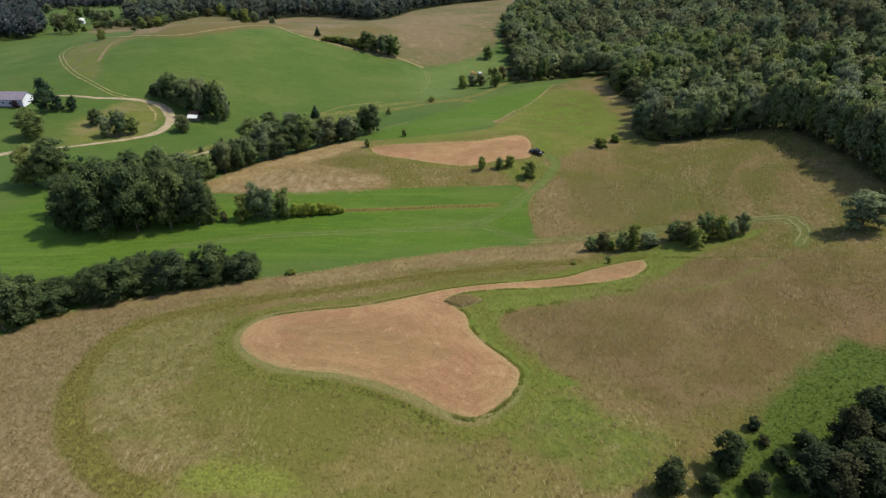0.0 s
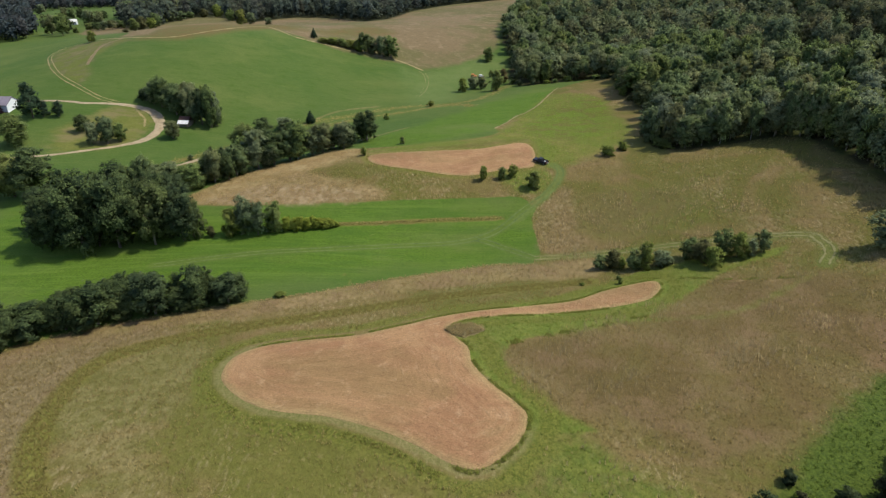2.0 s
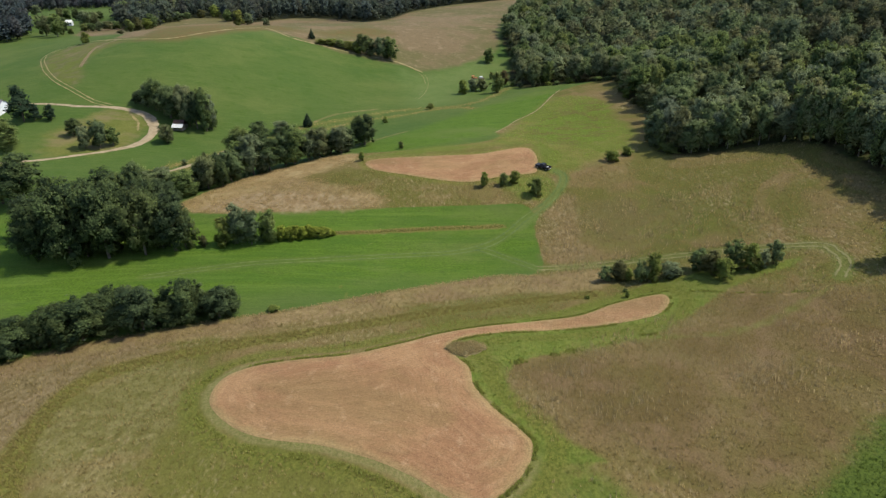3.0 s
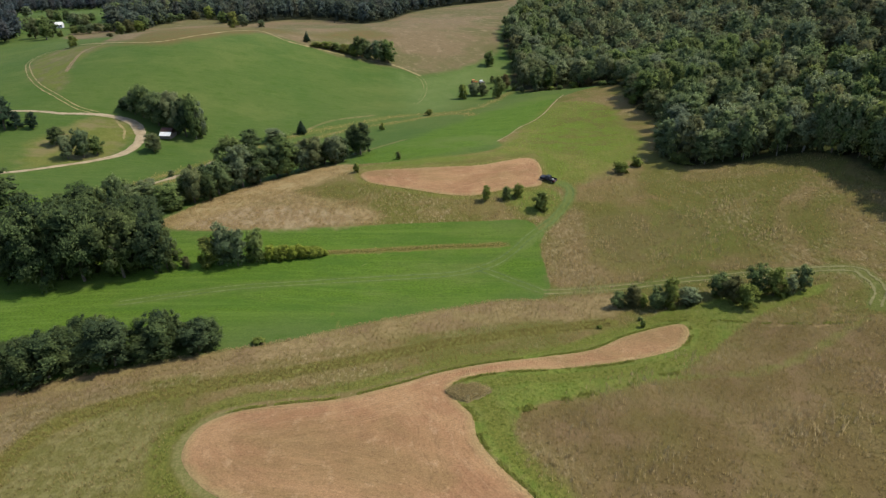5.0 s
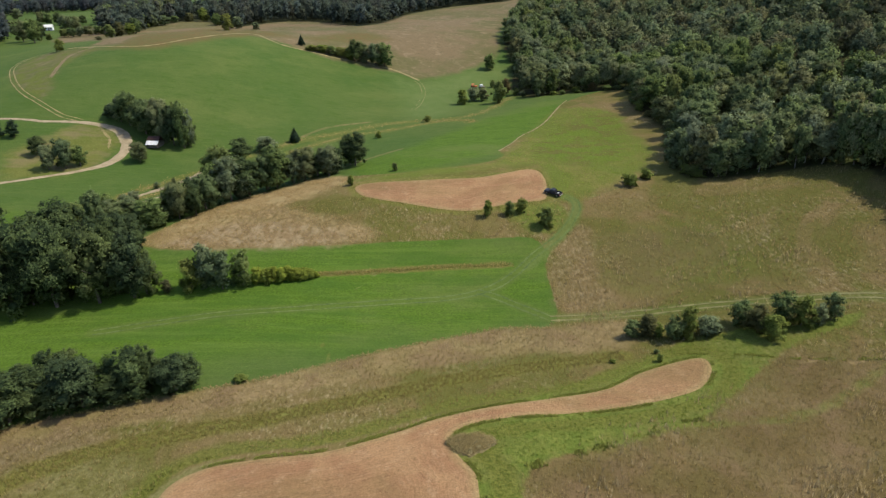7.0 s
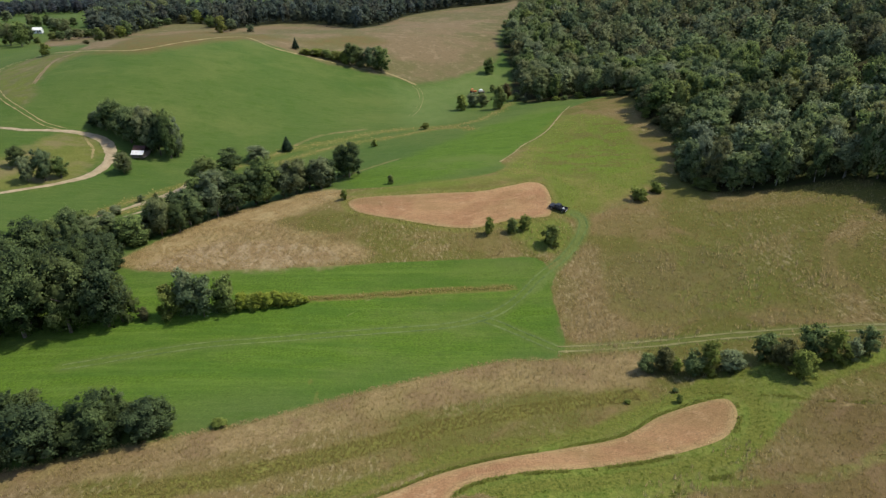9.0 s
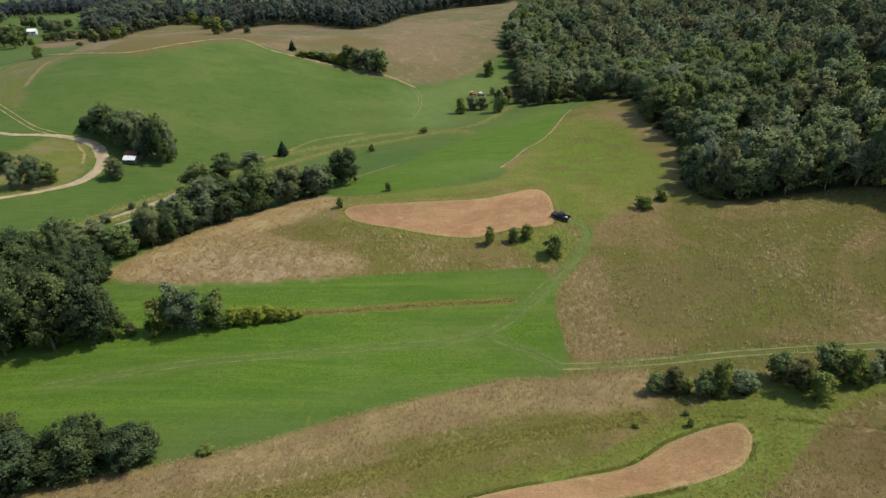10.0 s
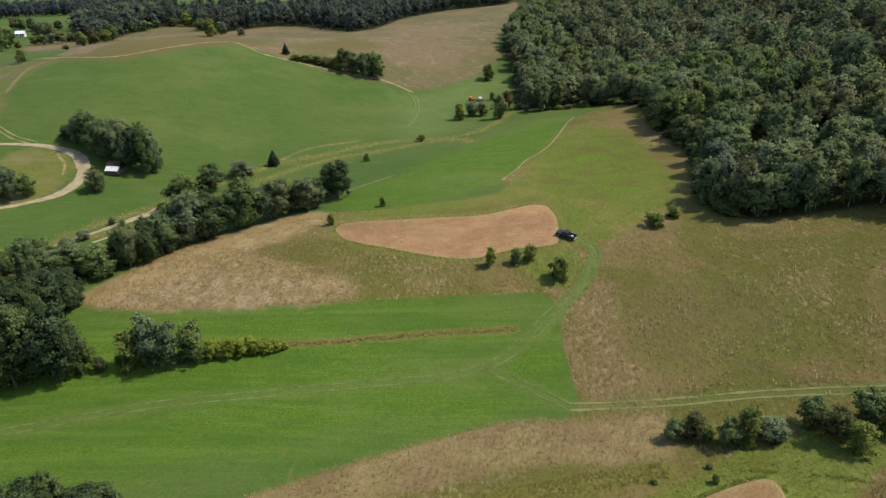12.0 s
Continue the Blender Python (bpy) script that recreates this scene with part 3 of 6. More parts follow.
    c = m.mix(m.calc("MULTIPLY", m.edge("brown_r", 4, 4, 0.15), 0.55), c, m.mix(m.span(tufts, 0.46, 0.66), (0.150, 0.102, 0.048), (0.270, 0.200, 0.112)))
    c = m.mix(m.calc("MULTIPLY", m.edge("pale", 5, 6, 0.12), 0.5), c, m.mix(m.span(m.noise(0.5, 5, 0.7), 0.42, 0.60), (0.126, 0.112, 0.036), (0.215, 0.184, 0.078)))
    c = m.mix(m.calc("MULTIPLY", m.edge("pale_e", 9, 8, 0.15), 0.5), c, straw)
    c = m.mix(m.calc("MULTIPLY", m.edge("shoulder", 2, 3, 0.2), 0.7), c, m.mix(m.span(m.noise(0.12, 4), 0.42, 0.6), straw, (0.175, 0.115, 0.062)))
    c = m.mix(m.calc("MULTIPLY", m.edge("rust", 3, 5, 0.12), 0.8), c, (0.150, 0.085, 0.038))
    c = m.mix(m.calc("MULTIPLY", m.edge("brown_e", 7, 9, 0.12), m.calc("ADD", 0.62, m.calc("MULTIPLY", m.span(m.noise(0.07, 5, 0.6), 0.40, 0.58), 0.33))), c, m.mix(m.span(m.noise(0.11, 4, 0.6, warp=0.5), 0.42, 0.62), (0.102, 0.072, 0.028), (0.138, 0.092, 0.046)))
    c = m.mix(m.calc("MULTIPLY", m.edge("outer_w", 5, 5, 0.12), 0.7), c, m.mix(m.span(tufts, 0.42, 0.66), (0.132, 0.092, 0.046), (0.235, 0.178, 0.100)))
    # the shade over the weedy corner is put into these darker greens
    c = m.mix(m.calc("MULTIPLY", m.edge("weeds_s", 4, 5, 0.2), 0.92), c, m.mix(m.span(grain, 0.40, 0.64), (0.066, 0.096, 0.015), (0.032, 0.056, 0.009)))
    lush = m.edge("weeds", 1.4, 1.2, 0.35)
    c = m.mix(m.calc("MULTIPLY", lush, m.calc("ADD", 0.62, m.calc("MULTIPLY", m.span(m.noise(0.09, 5, 0.65), 0.36, 0.58), 0.38))), c, weed)
    c = m.mix(m.calc("MULTIPLY", m.edge("weeds_m", 5, 5, 0.14), m.calc("ADD", 0.35, m.calc("MULTIPLY", m.span(m.noise(0.2, 5, 0.65), 0.36, 0.58), 0.5))), c, m.mix(m.span(m.noise(0.6, 4, 0.7), 0.42, 0.60), (0.078, 0.104, 0.018), (0.118, 0.136, 0.026)))
    c = m.mix(m.calc("MULTIPLY", m.edge("green_p", 2.5, 3, 0.3), 0.8), c, m.mix(m.span(grain, 0.4, 0.6), (0.175, 0.190, 0.034), (0.110, 0.125, 0.022)))
    c = m.mix(m.calc("MULTIPLY", m.calc("SUBTRACT", 1.0, m.edge("green_path", 1.4, 1.4, 0.3, 0.8)), 0.5), c, weed)
    c = m.mix(m.calc("MULTIPLY", m.calc("SUBTRACT", 1.0, m.edge("pale_path", 0.3, 0.5, 0.4, 0.6)), 0.85), c, straw)
    # worn lines
    c = m.mix(m.calc("MULTIPLY", m.calc("SUBTRACT", 1.0, m.edge("track", 0.8, 1.4, 0.3, 1.9)), 0.5), c, (0.094, 0.122, 0.028))
    c = m.mix(m.calc("MULTIPLY", m.calc("SUBTRACT", 1.0, m.edge("truck_track", 0.9, 1.4, 0.4, 1.3)), 0.6), c, m.mix(m.span(grain, 0.4, 0.62), (0.122, 0.150, 0.044), (0.088, 0.122, 0.026)))
    c = m.mix(m.calc("MULTIPLY", m.calc("SUBTRACT", 1.0, m.edge("ditch", 0.4, 0.5, 0.5, 0.45)), 0.75), c, (0.056, 0.060, 0.020))
    c = m.mix(m.calc("MULTIPLY", m.calc("SUBTRACT", 1.0, m.edge("lines", 0.25, 0.4, 0.6, 0.30)), 0.5), c, (0.210, 0.190, 0.082))
    ring = m.calc("SUBTRACT", 1.0, m.edge("ring", 1.4, 2.2, 0.25, 2.2))
    c = m.mix(m.calc("MULTIPLY", ring, 0.9), c, m.mix(m.span(grain, 0.4, 0.62), (0.150, 0.140, 0.030), (0.092, 0.092, 0.018)))
    c = m.mix(m.calc("MULTIPLY", m.calc("SUBTRACT", 1.0, m.edge("ring", 0.5, 0.6, 0.3, 0.55)), 0.6), c, (0.180, 0.176, 0.044))
    c = m.mix(m.calc("MULTIPLY", m.calc("SUBTRACT", 1.0, m.edge("creek", 3.5, 3.0, 0.2, 2.5)), 0.6), c, olive)
    c = m.mix(m.calc("MULTIPLY", m.calc("SUBTRACT", 1.0, m.edge("creek", 2.0, 1.2, 0.25, 0.4)), 0.5), c, m.mix(m.span(mid, 0.4, 0.6), soil, straw))
    c = m.mix(m.calc("MULTIPLY", m.calc("SUBTRACT", 1.0, m.edge("creek_path", 0.8, 1.2, 0.2, 0.7)), 0.6), c, straw)
    c = m.mix(m.calc("MULTIPLY", m.calc("SUBTRACT", 1.0, m.edge("strip", 0.7, 0.7, 0.4, 1.25)), 0.9), c, m.mix(0.5, tall, olive))
    c = m.mix(m.calc("MULTIPLY", m.calc("SUBTRACT", 1.0, m.edge("path", 0.3, 0.5, 0.5, 0.5)), 0.5), c, olive)
    # mown verge round the stubble
    c = m.mix(m.calc("MULTIPLY", m.calc("SUBTRACT", m.edge("mown_a", 2.0, 2.0, 0.25, -5.0), m.edge("mown_a", 0.6, 1.0, 0.4, -1.8)), 0.85), c, m.mix(m.span(grain, 0.42, 0.62), (0.128, 0.130, 0.026), (0.070, 0.082, 0.014)))
    c = m.mix(m.calc("MULTIPLY", m.calc("MULTIPLY", m.edge("mown_a", 0.8, 0.8, 0.5, -1.3), m.edge("verge", 2, 3, 0.2)), 0.7), c, m.mix(m.span(grain, 0.4, 0.6), (0.128, 0.126, 0.040), (0.195, 0.172, 0.072)))
    c = m.mix(m.calc("MULTIPLY", m.edge("mown_b", 1.0, 2.0, 0.3, -2.0), 0.8), c, olive)
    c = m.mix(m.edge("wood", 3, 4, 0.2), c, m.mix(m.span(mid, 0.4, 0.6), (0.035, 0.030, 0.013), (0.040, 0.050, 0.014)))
    blade = m.noise(4.2, 3, 0.75, m.stretched((1.0, 0.45, 1), radians(8)))
    lump = m.noise(1.3, 4, 0.7, m.stretched((1.0, 0.7, 1), radians(15)))
    tallness = m.calc("ADD", m.edge("home", 0.7, 0.6, 0.5), m.edge("wedge", 0.5, 0.5, 0.5), True)
    c = m.mix(m.calc("ADD", 0.32, m.calc("MULTIPLY", tallness, 0.18)), c, m.grained(c, m.calc("ADD", m.calc("MULTIPLY", blade, 0.6), m.calc("MULTIPLY", lump, 0.4)), 0.50, 1.46))
    relief = m.calc("ADD", m.calc("MULTIPLY", grain, 1.0), m.calc("MULTIPLY", tufts, 0.8))
    m.bump(relief, m.calc("ADD", 0.16, m.calc("MULTIPLY", tallness, 0.06)), 0.6)
    return m.paint(c)


def grid_quads(rows, cols):
    i = np.arange(rows * cols).reshape(rows, cols)
    return np.stack([i[:-1, :-1], i[:-1, 1:], i[1:, 1:], i[1:, :-1]], -1).reshape(-1, 4)


GROUND_VALUES = plot_values(GX.ravel(), GY.ravel())
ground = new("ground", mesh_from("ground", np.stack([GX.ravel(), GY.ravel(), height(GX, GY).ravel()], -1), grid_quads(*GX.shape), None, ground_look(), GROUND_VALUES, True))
tagged(ground, "rolling grassland with green hayfields and brown tall-grass meadows", "ground", kind="structure")


def stubble_look():
    m = Look("hay_stubble", 0.95, 0.1)
    way = m.nodes.new("ShaderNodeCombineXYZ")
    m.feed(m.calc("MULTIPLY", m.attr("edge"), 1.0), way.inputs[0])
    m.feed(m.calc("MULTIPLY", m.attr("along"), 0.16), way.inputs[1])
    swath = m.noise(0.9, 4, 0.65, way.outputs[0], 0.4)
    streak = m.noise(2.6, 3, 0.6, way.outputs[0], 0.6)
    clumps = m.noise(0.9, 5, 0.7)
    fine = m.noise(5.0, 3, 0.7)
    c = m.mix(m.span(m.noise(0.09, 4, warp=0.6), 0.38, 0.64), (0.262, 0.140, 0.072), (0.318, 0.186, 0.094))
    c = m.mix(m.calc("MULTIPLY", m.span(swath, 0.48, 0.68), 0.40), c, (0.400, 0.255, 0.140))
    c = m.mix(m.calc("MULTIPLY", m.span(m.noise(0.055, 4, 0.6, m.stretched((0.5, 1.0, 1.0), radians(-12)), 0.6), 0.46, 0.62), 0.65), c, (0.205, 0.134, 0.058))
    c = m.mix(m.calc("MULTIPLY", m.span(streak, 0.50, 0.66), 0.55), c, (0.185, 0.108, 0.054))
    c = m.mix(m.calc("MULTIPLY", m.span(clumps, 0.54, 0.70), 0.45), c, (0.195, 0.118, 0.060))
    c = m.mix(m.calc("MULTIPLY", m.span(m.noise(0.35, 5, 0.7), 0.56, 0.70), 0.40), c, (0.420, 0.285, 0.165))
    c = m.mix(m.calc("MULTIPLY", m.span(m.noise(2.2, 4, 0.8, warp=0.4), 0.60, 0.70), 0.55), c, (0.130, 0.080, 0.042))
    c = m.mix(m.calc("MULTIPLY", m.calc("SUBTRACT", 1.0, m.edge("edge", 1.4, 2.2, 0.3, 0.8)), 0.6), c, (0.280, 0.215, 0.095))
    c = m.grained(c, m.calc("ADD", m.calc("MULTIPLY", streak, 0.45), m.calc("MULTIPLY", m.noise(3.2, 4, 0.75), 0.55)), 0.60, 1.36)
    m.bump(m.calc("ADD", clumps, m.calc("ADD", m.calc("MULTIPLY", swath, 0.4), m.calc("MULTIPLY", fine, 0.4))), 0.6, 0.35)
    return m.paint(c)


STUBBLE = stubble_look()


def draped(name, outline, step, lift, material, ripple=0.0):
    """A sheet laid over the land inside an outline."""
    line = smooth(outline, n=12)
    (x0, y0), (x1, y1) = line.min(0) - step, line.max(0) + step
    x, y = np.meshgrid(np.arange(x0, x1 + step, step), np.arange(y0, y1 + step, step))
    shape = x.shape
    x, y = x.ravel(), y.ravel()
    d = inside(x, y, line)
    quads = grid_quads(*shape)
    quads = quads[(d[quads] > 0).any(1)]
    e = 0.05
    gx, gy = (inside(x + e, y, line) - d) / e, (inside(x, y + e, line) - d) / e
    n = np.maximum(np.hypot(gx, gy), 0.3)
    out = d < 0
    x, y = np.where(out, x - gx / n * d, x), np.where(out, y - gy / n * d, y)
    d = np.maximum(d, 0)
    z = height(x, y) + np.minimum(lift, 0.02 + d * 0.2) + ripple * (np.sin(d * 2.6) + np.sin(x * 1.3 + y * 0.7) * 0.6) * np.minimum(d, 1)
    run = np.concatenate([[0], np.cumsum(np.linalg.norm(np.diff(line, axis=0), axis=1))])
    along = np.array([run[np.argmin((line[:, 0] - px) ** 2 + (line[:, 1] - py) ** 2)] for px, py in zip(x, y)])
    used, back = np.unique(quads, return_inverse=True)
    return new(name, mesh_from(name, np.stack([x, y, z], -1)[used], back.reshape(-1, 4), None, material, {"edge": d[used], "along": along[used]}, True))


tagged(draped("mown_field_near", MOWN_NEAR, 0.8, 0.10, STUBBLE, 0.05), "freshly mown reddish tan hay stubble with curved swaths", "field", kind="structure")
tagged(draped("mown_field_far", MOWN_FAR, 1.0, 0.10, STUBBLE, 0.05), "mown pinkish tan hay stubble patch", "field", kind="structure")


def ribbon(name, line, width, lift, material):
    """A lane; width: in metres, or one for each corner of the line."""
    p = smooth(line, False, 8)
    widths = np.full(len(p), float(width)) if np.isscalar(width) else np.interp(np.linspace(0, 1, len(p)), np.linspace(0, 1, len(width)), width)
    way = np.gradient(p, axis=0)
    way /= np.linalg.norm(way, axis=1)[:, None]
    side = np.stack([-way[:, 1], way[:, 0]], -1)
    rng = np.random.default_rng(len(p))
    across = np.linspace(-1, 1, 5)
    wander = np.convolve(rng.standard_normal(len(p) + 4), np.ones(5) / 5, "valid") * 0.15
    half = (widths / 2 * (1 + 0.09 * rng.standard_normal(len(p))))[:, None]
    xy = (p + side * wander[:, None])[:, None] + side[:, None] * (across[None] * half)[..., None]
    z = height(xy[..., 0], xy[..., 1]) + lift * (1 - 0.8 * across[None] ** 4)
    return new(name, mesh_from(name, np.concatenate([xy, z[..., None]], -1).reshape(-1, 3), grid_quads(len(p), 5), None, material, None, True))


def ruts(name, line, gauge, width, lift, material, gaps, label):
    """A farm track: two worn wheel lines that come and go; gauge 0: a single line."""
    p = smooth(line, False, 14)
    way = np.gradient(p, axis=0)
    way /= np.linalg.norm(way, axis=1)[:, None]
    side = np.stack([-way[:, 1], way[:, 0]], -1)
    rng = np.random.default_rng(len(p))
    V, Q, n = [], [], 0
    for off in ((-gauge / 2, gauge / 2) if gauge else (0.0,)):
        drift = np.convolve(rng.standard_normal(len(p) + 8), np.ones(9) / 9, "valid") * 0.25
        half = width / 2 * np.clip(1 + 0.35 * rng.standard_normal(len(p)), 0.4, 1.8)
        mid = p + side * (off + drift)[:, None]
        xy = np.stack([mid - side * half[:, None], mid + side * half[:, None]], 1)
        z = height(xy[..., 0], xy[..., 1]) + lift
        V.append(np.concatenate([xy, z[..., None]], -1).reshape(-1, 3))
        worn = np.convolve(rng.standard_normal(len(p) + 4), np.ones(5) / 5, "valid")[:-1] > gaps
        Q.append(grid_quads(len(p), 2)[worn] + n)
        n += 2 * len(p)
    return tagged(new(name, mesh_from(name, np.concatenate(V), np.concatenate(Q), None, material, None, True)), label, "track", kind="structure")


GRASS_RUT = plain("worn_grass", (0.112, 0.148, 0.036), (0.050, 0.082, 0.015), 0.25, 0.95)
DRY_RUT = plain("dry_worn_grass", (0.200, 0.178, 0.070), (0.140, 0.132, 0.046), 0.4, 0.95)
BARE_RUT = plain("bare_earth", (0.200, 0.135, 0.070), (0.125, 0.105, 0.045), 0.3, 0.95)
EARTH_RUT = plain("worn_earth", (0.270, 0.205, 0.095), (0.165, 0.145, 0.052), 0.3, 0.95)
ruts("hay_track", TRACK_HAY, 1.7, 0.42, 0.05, GRASS_RUT, -9, "faint wheel ruts across the green hayfield")
ruts("fork_track", FORK_HAY, 1.7, 0.42, 0.05, GRASS_RUT, -9, "faint wheel ruts branching off over the hayfield")
ruts("farm_track", TRACK_FORK, 1.7, 0.46, 0.05, DRY_RUT, -9, "pale wheel ruts of a grassy farm track")
ruts("hill_track", TRACK_HILL, 1.8, 0.45, 0.06, EARTH_RUT, -9, "worn earth wheel ruts round the green hill")
ruts("crest_track", TRACK_CREST, 0, 1.3, 0.06, EARTH_RUT, -9, "pale worn line along the crest of the green hill")
ruts("hill_spur", TRACK_SPUR, 0.9, 0.9, 0.06, BARE_RUT, -9, "bare brown earth spur of the hill track")
ruts("pasture_track", PASTURE_LOOP, 1.8, 0.36, 0.06, DRY_RUT, -0.1, "faint pale wheel ruts on the far pasture")
ruts("loop_path", LOOP_PATH, 0, 0.9, 0.06, EARTH_RUT, -9, "narrow worn path inside the driveway loop")
ruts("dirt_line", TRACK_DIRT, 0, 0.55, 0.06, EARTH_RUT, -9, "narrow bare earth line along the field edge")
GRAVEL = plain("gravel", (0.345, 0.272, 0.175), (0.235, 0.180, 0.108), 0.5, 0.95)
tagged(ribbon("driveway", DRIVE, (1.4, 1.4, 1.4, 1.5, 1.6, 1.8, 2.6, 3.8, 4.2, 4.0, 3.2, 2.2, 1.8, 1.8, 2.0, 3.0, 6.5), 0.10, GRAVEL), "curving pale gravel farm driveway", "driveway", kind="structure")

CREEK_LANE = [(-86.4, 263.9), (-88.4, 257.7), (-93.1, 250.1), (-98.5, 241.7), (-102.9, 235.6), (-106.1, 230.9)]
CREEK_STRAND = [(-79.3, 252.5), (-82, 249.4), (-92.1, 238.2), (-96.3, 232.4)]
tagged(ribbon("creek_lane", CREEK_LANE, (4.5, 4.2, 3.0, 2.0, 1.6, 1.2), 0.08, GRAVEL), "pale gravel lane along the creek behind the hedgerow", "lane", kind="structure")
tagged(ribbon("creek_bar", CREEK_STRAND, 1.3, 0.08, GRAVEL), "narrow pale gravel strand beside the creek", "lane", kind="structure")


# ---- trees ----
def ball(sub):
    bm = bmesh.new()
    bmesh.ops.create_icosphere(bm, subdivisions=sub, radius=1)
    v = np.array([w.co[:] for w in bm.verts])
    f = np.array([[w.index for w in p.verts] for p in bm.faces])
    bm.free()
    return v, f


BALL_COARSE = ball(1)


def crown_arrays(rng, lobes, leaves, leaf, core=BALL_COARSE, fill=0.70, spray=5):
    """Leaf sprays over a set of boughs (x, y, z, radius), with a leafy heart in each, tinted dark to paint the inner
    shade.
    """
    verts, tris, tint, out, n = [], [], [], [], 0
    lobes = np.asarray(lobes, float)
    middle = np.array([0, 0, lobes[:, 2].mean() * 0.75])
    for i, (cx, cy, cz, r) in enumerate(lobes):
        c = np.array([cx, cy, cz])
        away = (c - middle) / (np.linalg.norm(c - middle) + 0.1)
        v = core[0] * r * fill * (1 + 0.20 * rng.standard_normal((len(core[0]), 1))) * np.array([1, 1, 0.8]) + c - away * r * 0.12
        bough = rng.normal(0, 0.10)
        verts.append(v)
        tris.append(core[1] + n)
        # shade between the boughs is painted in: hearts get a very dark tint
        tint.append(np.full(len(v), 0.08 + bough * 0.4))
        out.append(core[0] * 0.7 + away * 0.5)
        n += len(v)
        k = max(4, int(leaves / spray * (r / lobes[:, 3].mean()) ** 2))
        d = rng.standard_normal((k, 3)) + 0.35 * away + np.array([0, 0, 0.15])
        d /= np.linalg.norm(d, axis=1)[:, None]
        reach = np.where(rng.random((k, 1)) < 0.10, rng.uniform(1.15, 1.5, (k, 1)), rng.uniform(0.62, 1.15, (k, 1)))
        p = c + d * np.array([1, 1, 0.82]) * r * reach
        gap = np.linalg.norm(p[:, None] - lobes[None, :, :3], axis=2) / lobes[None, :, 3]
        gap[:, i] = 9
        keep = gap.min(1) > 0.72
        p, d, reach = p[keep], d[keep], reach[keep]
        k = len(p)
        whole = (p - middle) / (np.linalg.norm(p - middle, axis=1)[:, None] + 0.05)
        face = 0.55 * d + 0.45 * whole + 0.50 * rng.standard_normal((k, 3)) + np.array([0, 0, 0.30])
        face /= np.linalg.norm(face, axis=1)[:, None]
        # tint also rises outward, painting the inner sprays as if shaded
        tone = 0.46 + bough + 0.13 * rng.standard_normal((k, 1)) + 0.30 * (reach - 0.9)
        # each spray: some leaves side by side on a leaning fan
        p, face, tone, round_ = (np.repeat(w, spray, axis=0) for w in (p, face, tone, 0.4 * d + 0.65 * whole))
        k = len(p)
        loose = rng.standard_normal((k, 3))
        loose -= 0.6 * (loose * face).sum(1)[:, None] * face
        p = p + loose * leaf * 1.25
        up = face + 0.45 * rng.standard_normal((k, 3))
        up /= np.linalg.norm(up, axis=1)[:, None]
        a = np.cross(up, rng.standard_normal((k, 3)))
        a /= np.linalg.norm(a, axis=1)[:, None]
        b = np.cross(up, a)
        s = leaf * rng.uniform(0.55, 1.25, (k, 1))
        q = np.stack([p + a * s, p - a * s * 0.55 + b * s * 0.75, p - a * s * 0.55 - b * s * 0.75], 1)
        verts.append(q.reshape(-1, 3))
        tris.append(np.arange(3 * k).reshape(-1, 3) + n)
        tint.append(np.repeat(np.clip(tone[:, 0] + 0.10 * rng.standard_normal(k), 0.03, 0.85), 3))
        turn = 0.45 * up + 0.75 * round_ + np.array([0, 0, 0.12])
        out.append(np.repeat(turn / np.linalg.norm(turn, axis=1)[:, None], 3, axis=0))
        n += 3 * k
    return np.concatenate(verts), np.concatenate(tris), np.concatenate(tint), np.concatenate(out)


def lobes_round(rng, count=30, tall=10.0, wide=4.0, low=0.12, point=0.5):
    """Boughs of unlike size over an uneven dome; low: where the crown starts, point: where it is widest."""
    out = [(0, 0, tall * (low + 0.30), wide * 0.50), (rng.uniform(-0.6, 0.6), rng.uniform(-0.6, 0.6), tall * 0.60, wide * 0.46), (rng.uniform(-0.5, 0.5), rng.uniform(-0.5, 0.5), tall * 0.78, wide * 0.30)]
    ph = rng.uniform(0, math.tau, 3)
    lean = rng.uniform(-0.12, 0.12, 2) * wide
    for i in range(count):
        u = low + 0.05 + (0.90 - low) * ((i + rng.uniform(0, 1)) / count) ** 0.9
        a = i * 2.4 + rng.uniform(-0.8, 0.8)
        dome = math.sqrt(max(0.02, 1 - ((u - point) / (1 - point + 0.02)) ** 2)) if u > point else 0.70 + 0.30 * (u - low) / (point - low)
        reach = wide * 0.68 * dome * (1 + 0.20 * math.sin(2 * a + ph[0]) + 0.15 * math.sin(3 * a + ph[1] + 4 * u)) * rng.uniform(0.72, 1.10)
        r = wide * rng.choice([0.15, 0.20, 0.26, 0.33]) * rng.uniform(0.9, 1.1)
        out.append((reach * math.cos(a) + lean[0] * u, reach * math.sin(a) + lean[1] * u, min(max(tall * u, r * 0.6), tall - r * 0.6), r))
    for i in range(7):
        a, r = i * 1.9 + rng.uniform(-0.5, 0.5), wide * rng.uniform(0.08, 0.15)
        u = rng.uniform(0.72, 1.0)
        reach = wide * rng.uniform(0.15, 0.95) * math.sqrt(max(0.05, 1.06 - u))
        out.append((reach * math.cos(a) * 1.2, reach * math.sin(a) * 1.2, tall * (u + 0.04), r))
    return out


def lobes_bush(rng, count=18):
    return lobes_round(rng, count, 10.0, 4.0, 0.0, 0.42)


